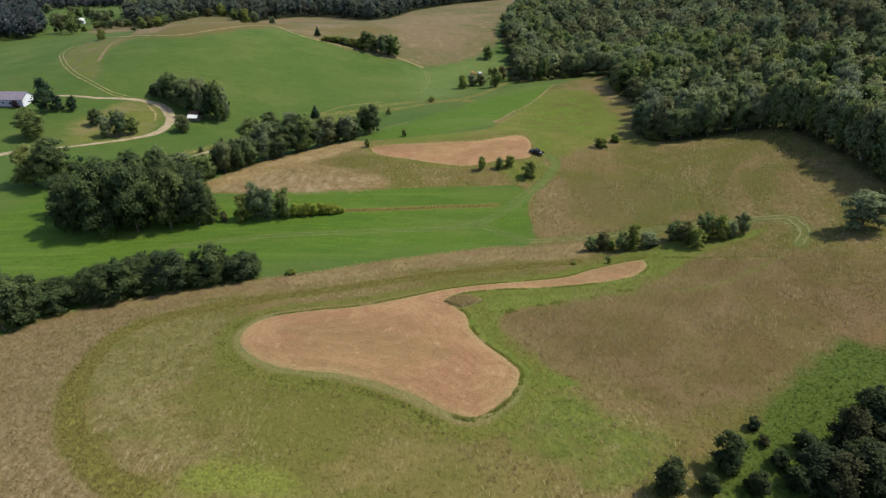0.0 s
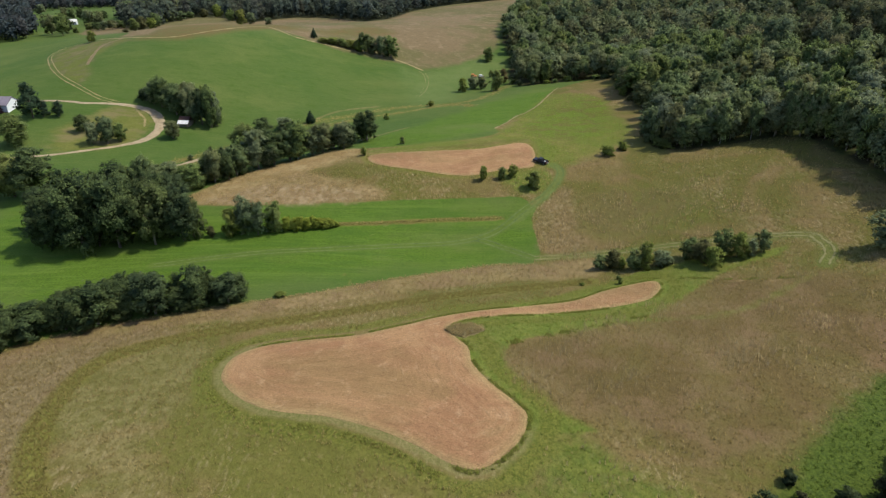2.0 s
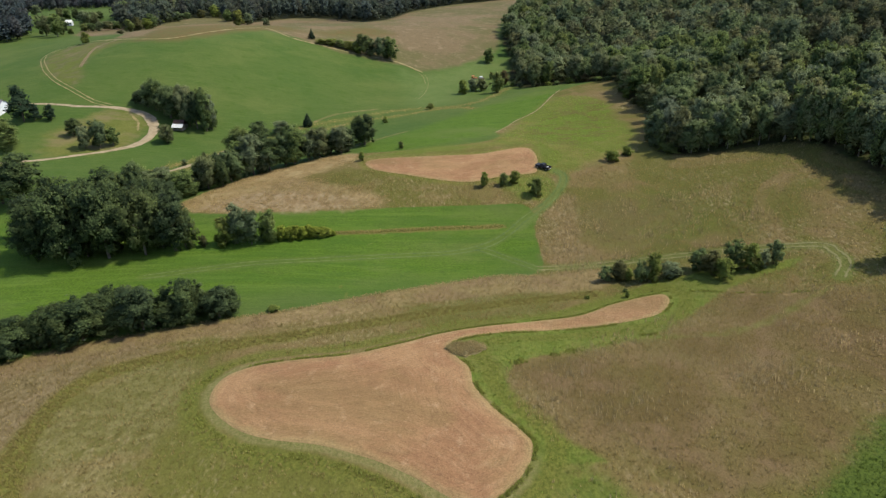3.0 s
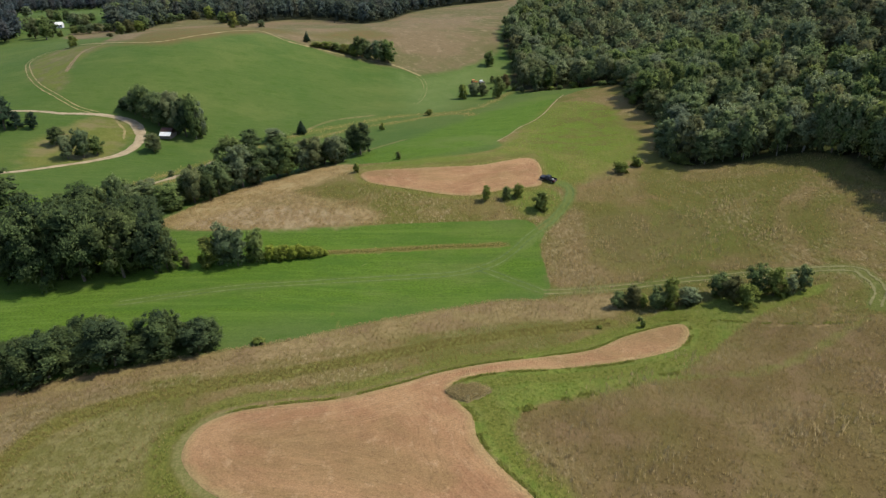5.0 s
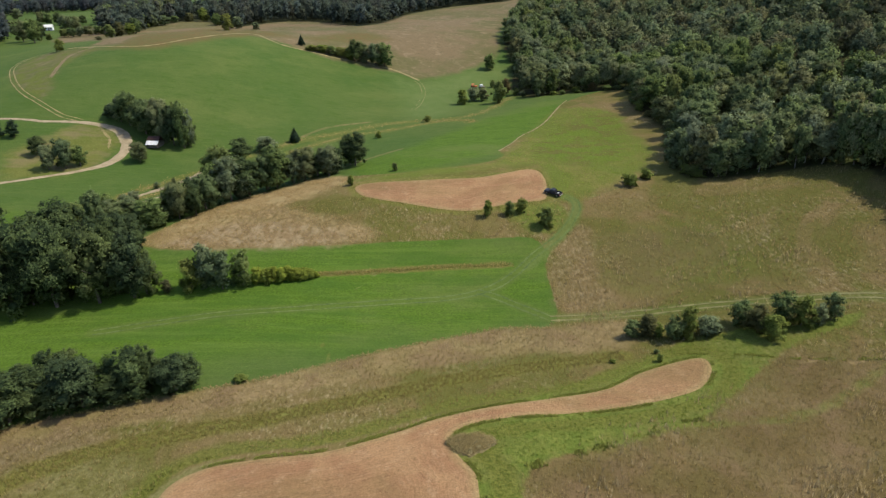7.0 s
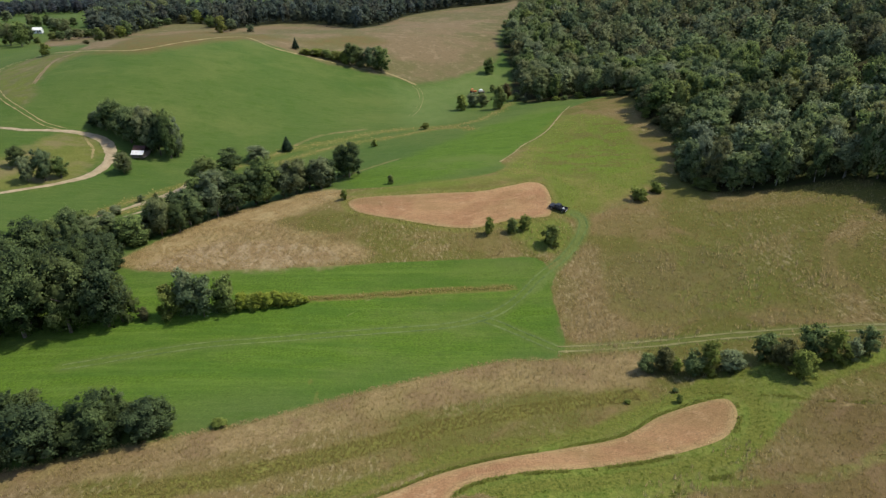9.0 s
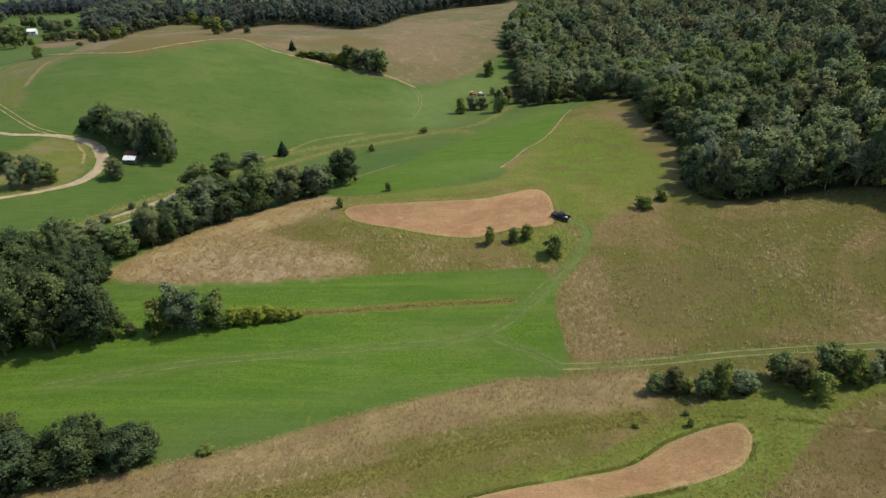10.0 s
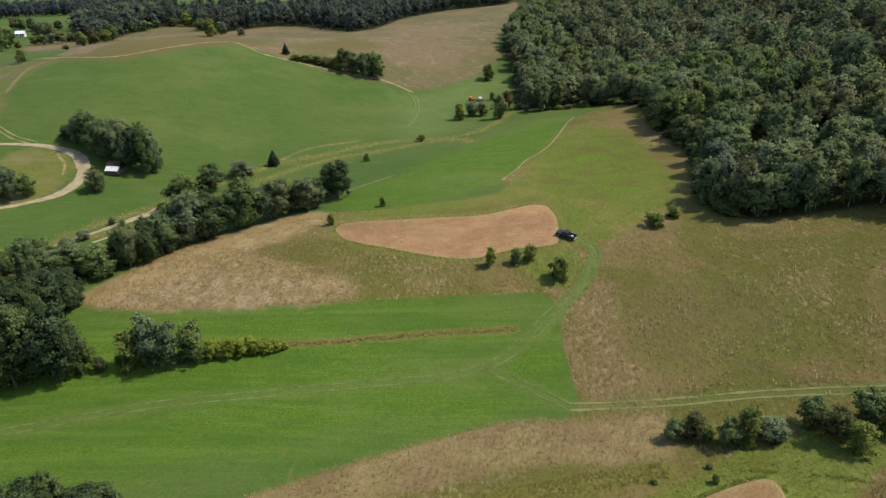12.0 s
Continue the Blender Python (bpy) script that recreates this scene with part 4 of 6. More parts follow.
def lobes_conifer(rng):
    out = []
    for i in range(9):
        u = i / 8
        ring = 4 if u < 0.7 else 2
        for k in range(ring):
            a = k * math.tau / ring + i * 0.8 + rng.uniform(-0.3, 0.3)
            reach = 2.6 * (1 - u) + 0.2
            out.append((reach * math.cos(a), reach * math.sin(a), 1.4 + 8.0 * u, 1.35 * (1 - 0.62 * u)))
    return out


def lobes_pine(rng):
    """An open pine: tiers of uneven boughs with air between."""
    out = []
    for i in range(15):
        u = 0.22 + 0.74 * i / 14
        a = i * 2.4 + rng.uniform(-0.5, 0.5)
        reach = (2.9 * (1 - u) + 0.7) * rng.uniform(0.5, 1.05)
        out.append((reach * math.cos(a), reach * math.sin(a), 10 * u - 0.5, rng.uniform(0.75, 1.25)))
    return out


def trunk_mesh(name, rng, tall, girth, limbs, material):
    """A tapered trunk that leans a little, with limbs that leave it at an angle."""
    verts, quads = [], []

    def tube(a, b, ra, rb, n=6):
        a, b = np.array(a, float), np.array(b, float)
        way = (b - a) / np.linalg.norm(b - a)
        side = np.cross(way, (0.3, 0.9, 0.1))
        side /= np.linalg.norm(side)
        other = np.cross(way, side)
        base = sum(len(v) for v in verts)
        ring = np.array([[math.cos(k * math.tau / n), math.sin(k * math.tau / n)] for k in range(n)])
        for p, r in ((a, ra), ((a + b) / 2 + side * ra * 0.4, (ra + rb) / 2), (b, rb)):
            verts.append(p + r * (ring[:, :1] * side + ring[:, 1:] * other))
        for lvl in range(2):
            for k in range(n):
                quads.append((base + lvl * n + k, base + lvl * n + (k + 1) % n, base + (lvl + 1) * n + (k + 1) % n, base + (lvl + 1) * n + k))

    top = (rng.uniform(-0.4, 0.4), rng.uniform(-0.4, 0.4), tall)
    tube((0, 0, -0.4), top, girth, girth * 0.35)
    for i in range(limbs):
        u = 0.38 + 0.5 * i / max(limbs, 1)
        a = i * 2.4 + rng.uniform(-0.4, 0.4)
        start = (top[0] * u, top[1] * u, tall * u)
        tube(start, (start[0] + 2.0 * math.cos(a), start[1] + 2.0 * math.sin(a), start[2] + tall * 0.24), girth * 0.42, girth * 0.14, 5)
    return mesh_from(name, np.concatenate(verts), quads, None, material, None, True)


class Kind:
    """Some grown shapes of one kind of tree, ten units tall, shared by its trees."""

    def __init__(self, name, seed, count, maker, leaves, leaf, material, bark=None, girth=0.28, trunk=6.5, limbs=5, core=BALL_COARSE, fill=0.80):
        self.name, self.shapes, self.used = name, [], 0
        for i in range(count):
            rng = np.random.default_rng(seed * 100 + i)
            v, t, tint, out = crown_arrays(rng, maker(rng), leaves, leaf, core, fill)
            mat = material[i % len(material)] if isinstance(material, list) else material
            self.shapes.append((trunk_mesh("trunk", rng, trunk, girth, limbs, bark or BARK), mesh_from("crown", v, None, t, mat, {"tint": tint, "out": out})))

    def plant(self, x, y, tall, wide, label, category="tree", group="", rest=4.0):
        """wide: the crown's radius; rest: the radius of the shape as grown."""
        trunk, crown = self.shapes[self.used % len(self.shapes)]
        self.used += 1
        base = new(self.name)
        base.empty_display_size = 0.3
        base.matrix_world = Matrix.LocRotScale((x, y, ground_z(x, y)), Euler((0, 0, self.used * 2.4)), (wide / rest, wide / rest, tall / 10))
        for me in (trunk, crown):
            ob = new(me.name.split(".")[0], me)
            ob.parent = base
        return tagged(base, label, category, group)


BROAD = Kind("broadleaf_tree", 1, 8, lambda r: lobes_round(r, 28, low=0.08), 150, 0.20, [LEAF, LEAF_DEEP, LEAF_GREY, LEAF_WOOD])
CLUMP = Kind("broadleaf_tree", 2, 6, lambda r: lobes_round(r, 30, low=0.03, point=0.45), 165, 0.18, LEAF_DEEP, trunk=5.5)
BUSH = Kind("shrub", 3, 7, lobes_bush, 125, 0.27, [LEAF_FRESH, LEAF_GREY, LEAF_WOOD, LEAF, LEAF_RED, LEAF_FRESH, LEAF], trunk=4.5, girth=0.2, fill=0.6)
YELLOW = Kind("shrub", 4, 2, lobes_bush, 150, 0.34, LEAF_YELLOW, trunk=4.0, girth=0.2)
FRESH = Kind("small_tree", 12, 4, lobes_bush, 110, 0.34, [LEAF_FRESH, LEAF_FRESH, LEAF], trunk=4.5, girth=0.2, fill=0.5)
SHADEDBUSH = Kind("shrub", 9, 3, lobes_bush, 160, 0.28, LEAF_SHADED, trunk=4.5, girth=0.2)
PLUM = Kind("shrub", 8, 1, lobes_bush, 100, 0.40, LEAF_PLUM, trunk=4.0, girth=0.2)
CONIFER = Kind("conifer_tree", 5, 3, lobes_conifer, 110, 0.32, NEEDLE, girth=0.25, trunk=9.0, limbs=4)
PINE = Kind("pine_tree", 10, 3, lobes_pine, 150, 0.28, NEEDLE, girth=0.25, trunk=9.0, limbs=6)
SILVER = Kind("woodland_tree", 6, 6, lambda r: lobes_round(r, 24, wide=3.7, low=0.10, point=0.55), 72, 0.28, [LEAF_GREY, LEAF_WOOD], BARK_PALE, girth=0.18, trunk=7.5, limbs=7)
WOOD = Kind("woodland_tree", 7, 8, lambda r: lobes_round(r, 20, low=0.05), 72, 0.29, [LEAF_WOOD, LEAF_WOOD, LEAF, LEAF_GREY], girth=0.2)

ROWS = [
    (CLUMP, "dark green broadleaf tree in the hedgerow below the meadow", "hedgerow below the meadow", [(-91.5, 113.5, 11.5, 6.5), (-87.3, 117.6, 9.2, 5.8), (-83.9, 122.7, 7.2, 5.2), (-78.9, 124.2, 7.5, 5.1), (-71.7, 125.5, 9.5, 6.8), (-60.6, 128.6, 9.3, 7.1), (-54.1, 130.9, 8.8, 5.6), (-47.9, 132.3, 7.1, 4.9)] + [(-75.9, 124.7, 7.9, 4.9), (-71.1, 128.6, 8.6, 4.9), (-71.9, 137.8, 5.3, 3.9)]),
    (CLUMP, "large dark green broadleaf tree in a dense copse", "copse in the hayfield", [(-105.7, 164.8, 14.7, 7.4), (-96.4, 163.8, 18, 8.6), (-86.9, 164.3, 17.6, 8.4), (-77.7, 165.5, 17.6, 8.3), (-71.1, 167.3, 14.5, 7), (-107.3, 175.8, 14.2, 8.8), (-95.7, 176.6, 15.1, 8.6), (-84.2, 177.8, 14.8, 7.5), (-82.1, 188.4, 12.1, 6.8), (-98.5, 190.7, 14.1, 7.1)]),
    (BROAD, "big spreading green tree with its shadow on the grass", "", [(-139.9, 205.9, 13.2, 6.9), (-131.4, 204, 16, 8.1)]),
    (BROAD, "green broadleaf tree in the long hedgerow", "long hedgerow", [(-77.2, 215.8, 10.3, 7.5), (-72.1, 219.3, 11, 7.5), (-66.4, 225, 13.3, 8.2), (-58.9, 228.9, 13.7, 8.2), (-51.2, 233.2, 12.8, 8.3), (-43.3, 237.7, 10.8, 7.3), (-36.9, 239, 9.6, 6.2), (-29.1, 248, 11.2, 7.8), (-82.4, 207.6, 8.3, 6.8), (-92.5, 208.2, 10.1, 7.5), (-93.6, 218.6, 6.6, 4.2), (-100.8, 212.5, 9.3, 5.6), (-104.8, 208.1, 8, 6)] + [(-94.5, 201.4, 12.9, 5.5), (-93.2, 206.4, 9.1, 4.8), (-88.2, 207.3, 6.9, 4.4), (-82.5, 208.4, 6.6, 5.1), (-75, 212.3, 12.6, 5.9)]),
    (BROAD, "green tree on the creek bank behind the hedgerow", "creek bank trees", [(-79.1, 257.9, 10.8, 5.8), (-76, 273.6, 9, 5.1), (-69.2, 287.4, 5.5, 5.3)]),
    (CONIFER, "slim dark conifer on the creek bank", "", [(-60.3, 297.4, 5.9, 2.2)]),
    (BUSH, "leafy green thicket shrub at the end of the hedge strip", "thicket on the strip", [(-57.8, 170.5, 7.4, 3.7), (-54.8, 170.9, 11.1, 2.7), (-50.8, 170.4, 9.5, 3.8), (-46.4, 171.8, 8.8, 3.2), (-63.2, 169.3, 3, 1.6)]),
    (BROAD, "dark green tree in the grove beside the shed", "grove by the shed", [(-134, 299.7, 6, 3.8), (-127.2, 295.9, 11.9, 5.7), (-119.2, 291.3, 14.3, 6), (-110.8, 288, 14.3, 5.4), (-106.1, 285.3, 15.2, 4.6), (-101.1, 283.9, 15.2, 5), (-115.9, 293.6, 12.5, 4.8), (-99.9, 286.2, 12.8, 3.9)]),
    (BROAD, "round green tree beside the driveway", "driveway trees", [(-112.2, 269.3, 7.2, 3.8), (-166.8, 252.2, 11.6, 6.8)]),
    (BROAD, "green tree in the clump inside the driveway loop", "trees inside the driveway loop", [(-148.6, 268, 6.8, 3.6), (-139.1, 257.3, 8.8, 3), (-134.4, 259.2, 10.9, 4), (-130.6, 262.3, 7.2, 3)]),
    (PINE, "tall dark open pine beside the white house", "pines by the house", [(-174.5, 279, 14.7, 6.3), (-164, 280.5, 6.5, 3.5), (-170.6, 280.2, 7, 3.9)]),
    (PLUM, "reddish purple shrub by the house", "", [(-191.4, 284.5, 3.1, 2.5)]),
    (FRESH, "green shrub in the grove on the hill slope", "hill slope grove", [(-71.7, 408.2, 2.8, 4.1), (-66.3, 409.5, 3.7, 4.5), (-60.6, 409.3, 4.1, 4.4), (-55.5, 408.9, 4.7, 4.4), (-50.8, 407.3, 6.2, 4.1)]),
    (BROAD, "dark green tree in the grove on the hill slope", "hill slope trees", [(-46.9, 406.2, 11.1, 5.1), (-41.3, 407.7, 8.1, 4.4), (-36.1, 405.5, 11.7, 5), (-31, 406.3, 12.4, 5.4), (-44.1, 413.2, 7.5, 4.1)]),
    (CONIFER, "small lone dark tree on the hillside", "", [(-78.2, 413.6, 5.7, 1.9)]),
    (BUSH, "lone round tree in the pasture", "lone pasture trees", [(-199, 385.9, 5.7, 3.3), (28.5, 417.1, 8.7, 4.2)]),
    (BUSH, "green creek bank shrub", "creek shrubs", [(10.7, 355.7, 7, 3.4), (16.7, 362.2, 6.6, 3.8), (21.3, 360.4, 6, 3.2), (28, 350.8, 10.6, 3.9), (33.6, 374, 7.3, 3.6), (-6, 320.2, 2.6, 2.1), (27.9, 387.9, 4, 1.7), (-25.4, 296.6, 2.9, 1.5), (-99.7, 234.9, 3, 2.4), (-97, 246.3, 2.4, 1.3)]),
    (FRESH, "small rounded green tree at the edge of the stubble", "young trees by the stubble", [(12.8, 202.7, 4.6, 1.5), (18.8, 203.3, 3.7, 1.6), (22.3, 204.6, 3.9, 1.8), (28.3, 197.7, 5.4, 2.5), (-27.4, 224.6, 3.1, 1.2), (-14.5, 234, 2.5, 1.1), (55.6, 216.5, 3.3, 2.6), (61.2, 220.9, 2.9, 1.9), (55.1, 219.6, 1.9, 1.1)]),
    (BUSH, "dense green shrub beside the farm track", "shrub row by the track", [(38.5, 149.3, 3.6, 2.2), (41.3, 149.1, 4.7, 2.5), (43.3, 148, 2.8, 1.5), (45.6, 146.2, 5, 2.5), (48.3, 145.9, 6.7, 2.4), (51.9, 145.9, 3.8, 2.9), (53.9, 145.9, 1.9, 1.5), (59.1, 147.5, 5.1, 2.8), (60.6, 143.9, 5.7, 2.9), (61.9, 140.8, 4.7, 2.5), (65.8, 145.3, 6.7, 3), (68.4, 143.5, 6.2, 2.6), (71.2, 143.4, 4.3, 1.9), (74, 143.8, 5.5, 2)]),
    (BROAD, "lone round tree with a long shadow", "", [(97.1, 135.5, 9, 5.2)]),
    # corner shade is in the leaf colour; shrubs are packed to deepen it
    (SHADEDBUSH, "leafy shrub among green weeds, leaves coloured dark for shade", "shrubs in the weedy corner", [(57.9, 70.8, 7.3, 3.2), (40.1, 68, 5.9, 2.8), (30.8, 63.7, 5.8, 2.6), (65, 73.2, 7.3, 4.2), (47.6, 68.6, 2.7, 1.6), (51.8, 65.2, 6.1, 3.8), (57.3, 64.1, 7, 4.4), (48.3, 64.3, 3.8, 2.3), (56.8, 67.1, 5.2, 2.9), (62.3, 67.6, 6.1, 3.5), (59.1, 63.2, 6, 3.9), (46.7, 75.3, 2, 1.2), (47.2, 72.3, 1.5, 1), (53.1, 63.3, 6.5, 3.8), (52.3, 71, 3.2, 2), (66.2, 78, 4.9, 2.7), (42.8, 64, 3.4, 2), (36, 64.2, 3.1, 1.6)]),
    (YELLOW, "yellow-green low shrub in the hedge strip", "low hedge on the strip", [(-43.3, 173.4, 3.6, 2.2), (-41.6, 173.3, 3.4, 2.0), (-39.8, 173.7, 3.6, 2.1), (-38, 174.1, 3.2, 2.0), (-36.2, 174.6, 3.3, 2.0), (-34.4, 174.8, 2.9, 1.9), (-32.7, 175.3, 2.6, 1.7), (-31.2, 175.8, 2.1, 1.4), (-30.1, 176.1, 1.4, 0.9)]),
    (BROAD, "distant green tree by the far farmhouse", "far valley trees", [(-276.1, 480.6, 13.7, 5.9), (-261.7, 469, 14, 5.7), (-267.6, 487.3, 11.1, 4.1), (-365.7, 623.8, 8.1, 4.8), (-319.7, 579.2, 9.1, 4.1), (-313.4, 578.9, 8.3, 3.8), (-303.3, 573.2, 9.1, 4), (-280.7, 542.7, 10.9, 5), (-266.3, 529.6, 11.4, 5.3), (-258.6, 498.7, 5.4, 3.7), (-251.9, 496.2, 5.4, 3.6), (-249.3, 502.3, 6.2, 4.1), (-244.4, 504.5, 6.5, 4.1), (-241.1, 511.4, 5.9, 3.9), (-287.8, 581.5, 6.7, 4)]),
    (SILVER, "distant pale grey-green tree in the valley", "pale valley trees", [(-273.3, 584.1, 13.4, 5.3), (-271.2, 592.5, 14, 5.9), (-262.3, 586.8, 13.9, 5.3), (-260.2, 595.7, 13.6, 5.4), (-257.5, 604.8, 15.6, 6), (-254.5, 624.4, 17, 6.7), (-249.1, 636.6, 15.5, 6.8), (-247.3, 660.2, 16.1, 7)]),
    (BUSH, "dark shrubby tree on the ridge pasture", "ridge pasture trees", [(-208, 459.9, 7.8, 4.1), (-214.1, 484.8, 8.7, 4.7), (-215.9, 504.5, 7.3, 4.5), (-217.3, 516.6, 10.4, 5), (-233.9, 570.2, 9.4, 5.1), (-230.1, 579.6, 9.2, 4.6), (-226.1, 589, 7.7, 5.2), (-227.3, 615.2, 5.4, 4.9), (-218.7, 627.2, 6.8, 5.5), (-207, 630.5, 10.5, 6), (-185.1, 597.2, 9.5, 5.1), (-163.5, 554.7, 11.6, 5.6), (-160.3, 569.4, 9.1, 4.8), (-141.5, 554.6, 5.6, 3.7), (-260.8, 484.4, 4.2, 3.1)] + [(-192.1, 414.7, 2, 2.5)]),
    (FRESH, "tiny green bush on the meadow", "tiny meadow bushes", [(40.7, 141, 0.5, 0.6), (-36.3, 134.4, 1.3, 1.5), (31.9, 138.6, 0.7, 0.6)] + [(40.2, 137.7, 1.6, 0.7), (31.4, 379.3, 4.4, 2)]),
]
HEDGE_RNG = np.random.default_rng(9)
for kind, label, group, trees in ROWS:
    for x, y, tall, wide in trees:
        bushy = kind in (BUSH, YELLOW, PLUM, SHADEDBUSH, FRESH)
        if "hedgerow" in group or "copse" in group or "grove by" in group:
            a = HEDGE_RNG.uniform(0, math.tau)
            slim = 0.92 if group == "long hedgerow" else 1.05
            low = 0.92 if group == "long hedgerow" else 1.06
            for turn, near_far in ((a, 0.55), (a + 2.4, 0.50)):
                kind.plant(x + wide * near_far * math.cos(turn), y + abs(wide * 0.5 * math.sin(turn)) + 0.8, tall * HEDGE_RNG.uniform(0.55, 0.95) * low, wide * HEDGE_RNG.uniform(0.42, 0.62) * slim, label, "tree", group)
            x, wide, tall = x - wide * 0.2 * math.cos(a), wide * HEDGE_RNG.uniform(0.60, 0.84) * slim * (1.2 if "grove" in group else 1.0), tall * HEDGE_RNG.uniform(0.86, 1.14) * low
        kind.plant(x, y, max(tall, 0.8), wide, label, "shrub" if bushy else "tree", group, 4.2 if bushy else (3.9 if kind in (CONIFER, PINE) else 4.0))


# ---- woods ----
def scattered(rng, outline, gap, bounds):
    x0, x1, y0, y1 = bounds
    x, y = np.meshgrid(np.arange(x0, x1, gap), np.arange(y0, y1, gap * 0.87))
    x = x + (np.arange(x.shape[0]) % 2)[:, None] * gap / 2
    x, y = (x + rng.uniform(-0.33, 0.33, x.shape) * gap).ravel(), (y + rng.uniform(-0.33, 0.33, y.shape) * gap).ravel()
    d = inside(x, y, smooth(outline, n=2))
    return x[d > 1.5], y[d > 1.5], d[d > 1.5]


def joined_wood(name, spots, shapes, material, seed):
    """Many far trees as one mass of crowns."""
    rng = np.random.default_rng(seed)
    V, T, A, N, H, n = [], [], [], [], [], 0
    for x, y, tall, wide in spots:
        v, t, tint, out = shapes[rng.integers(len(shapes))]
        a = rng.uniform(0, math.tau)
        c, s = math.cos(a), math.sin(a)
        w = v * np.array([wide / 4, wide / 4, tall / 10])
        V.append(np.stack([w[:, 0] * c - w[:, 1] * s + x, w[:, 0] * s + w[:, 1] * c + y, w[:, 2] + ground_z(x, y)], -1))
        T.append(t + n)
        N.append(np.stack([out[:, 0] * c - out[:, 1] * s, out[:, 0] * s + out[:, 1] * c, out[:, 2]], -1))
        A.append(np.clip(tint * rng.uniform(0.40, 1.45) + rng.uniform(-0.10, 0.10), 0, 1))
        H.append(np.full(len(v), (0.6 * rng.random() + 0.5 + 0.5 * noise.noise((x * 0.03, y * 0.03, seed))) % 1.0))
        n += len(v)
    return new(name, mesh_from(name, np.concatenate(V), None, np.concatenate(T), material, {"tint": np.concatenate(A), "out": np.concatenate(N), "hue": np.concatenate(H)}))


def shapes_for(seed, count, lobes, leaves, leaf, low, spray=3):
    out = []
    for i in range(count):
        rng = np.random.default_rng(seed + i)
        out.append(crown_arrays(rng, lobes_round(rng, lobes, low=low), leaves, leaf, spray=spray))
    return out


rng = np.random.default_rng(11)
wx, wy, wd = scattered(rng, WOOD_EDGE, 9.3, (30, 400, 100, 600))
seen = wx < 0.74 * wy + 25
wx, wy, wd = wx[seen], wy[seen], wd[seen]
order = np.argsort(wd + 0.12 * np.hypot(wx - 90, wy - 220))
pale_end = (wx < 75) & (wy > 345) & (wy < 500) & (wd < 24)
order = np.concatenate([order[~pale_end[order]][:250], np.flatnonzero(pale_end), order[~pale_end[order]][250:]])
near, rest = order[:250 + pale_end.sum()], order[250 + pale_end.sum():]
for i in near:
    x, y = float(wx[i]), float(wy[i])
    kind = SILVER if pale_end[i] and i % 4 or wd[i] < 22 and y < 262 and i % 3 else WOOD
    tall = rng.uniform(11, 15.5) if wd[i] > 5 else rng.uniform(9.5, 13.5)
    kind.plant(x, y, tall, rng.uniform(4.2, 6.0), "pale-trunked grey-green tree at the wood's edge" if kind is SILVER else "tall green broadleaf tree of the hillside wood", "tree", "hillside wood")
mass = [(float(wx[i]), float(wy[i]), 0.0, rng.choice([3.8, 4.8, 5.4, 6.0, 7.0]) * rng.uniform(0.9, 1.1)) for i in rest]
mass = [(x, y, 8.0 + 1.1 * w + rng.uniform(-2.5, 2.5), w) for x, y, _, w in mass]
middle = [s for s in mass if math.hypot(s[0], s[1] - 35) < 330]
distant = [s for s in mass if math.hypot(s[0], s[1] - 35) >= 330]
tagged(joined_wood("woodland", middle, shapes_for(300, 12, 14, 50, 0.30, 0.35), LEAF_MASS, 5), "dense green broadleaf wood covering the hillside", "wood", kind="stuff")
tagged(joined_wood("upper_woodland", distant, shapes_for(320, 10, 8, 18, 0.48, 0.35), LEAF_MASS, 8), "green broadleaf wood higher on the hill", "wood", kind="stuff")

edge_line = smooth(WOOD_EDGE[3:17], False, 8)
stem_line = smooth(WOOD_EDGE[2:7], False, 6)
for k in range(0, len(stem_line)):
    x, y = stem_line[k] + rng.uniform(-0.8, 0.8, 2) + np.array([3.2, 0.5])
    WOOD.plant(float(x), float(y), rng.uniform(12.5, 16.5), rng.uniform(3.8, 5.0), "dark green tree in the shaded edge of the wood", "tree", "shaded wood edge")
stem_line = smooth(WOOD_EDGE[6:10], False, 4)
for k in range(0, len(stem_line)):
    x, y = stem_line[k] + rng.uniform(-0.8, 0.8, 2) + np.array([1.0, 2.2 + 2.6 * (k % 2)])
    SILVER.plant(float(x), float(y), rng.uniform(8.0, 14.5), rng.uniform(2.8, 4.6), "slender pale-trunked tree in the sunlit edge of the wood", "tree", "sunlit wood edge")
for k in range(0, len(edge_line) - 1, 2):
    x, y = edge_line[k] + rng.uniform(-1.2, 1.2, 2) + np.array([0.8, 0.8])
    if 216 < y < 368:
        BUSH.plant(float(x), float(y), rng.uniform(1.8, 4.6), rng.uniform(1.6, 3.0), "leafy undergrowth shrub at the foot of the wood", "shrub", "wood edge undergrowth", 4.2)

FAR_LEFT = [(-333, 449.9), (-307.6, 459.4), (-286.9, 451.4), (-281.2, 463.3), (-329, 551.9), (-509.7, 817.7), (-655.2, 1002.1), (-733.8, 1018.4)]
BACK = [(-800, 770), (-330, 780), (-330, 960), (-900, 960)]
rx, ry, rd = scattered(rng, RIDGE, 9.6, (-420, 90, 400, 850))
keep = (rd < 45) | (rng.random(len(rx)) < 0.16)
ridge_spots = [(float(x), float(y), rng.uniform(8, 16), rng.uniform(3.6, 6.0)) for x, y in zip(rx[keep], ry[keep]) if x > -0.70 * y - 40]
tagged(joined_wood("ridge_woodland", ridge_spots, shapes_for(340, 8, 7, 10, 0.75, 0.10), LEAF_RIDGE_HAZED, 6), "dark green wood along the far ridge, tinted bluish for haze", "wood", kind="stuff")
lx, ly, ld = scattered(rng, FAR_LEFT, 8.5, (-600, -200, 400, 800))
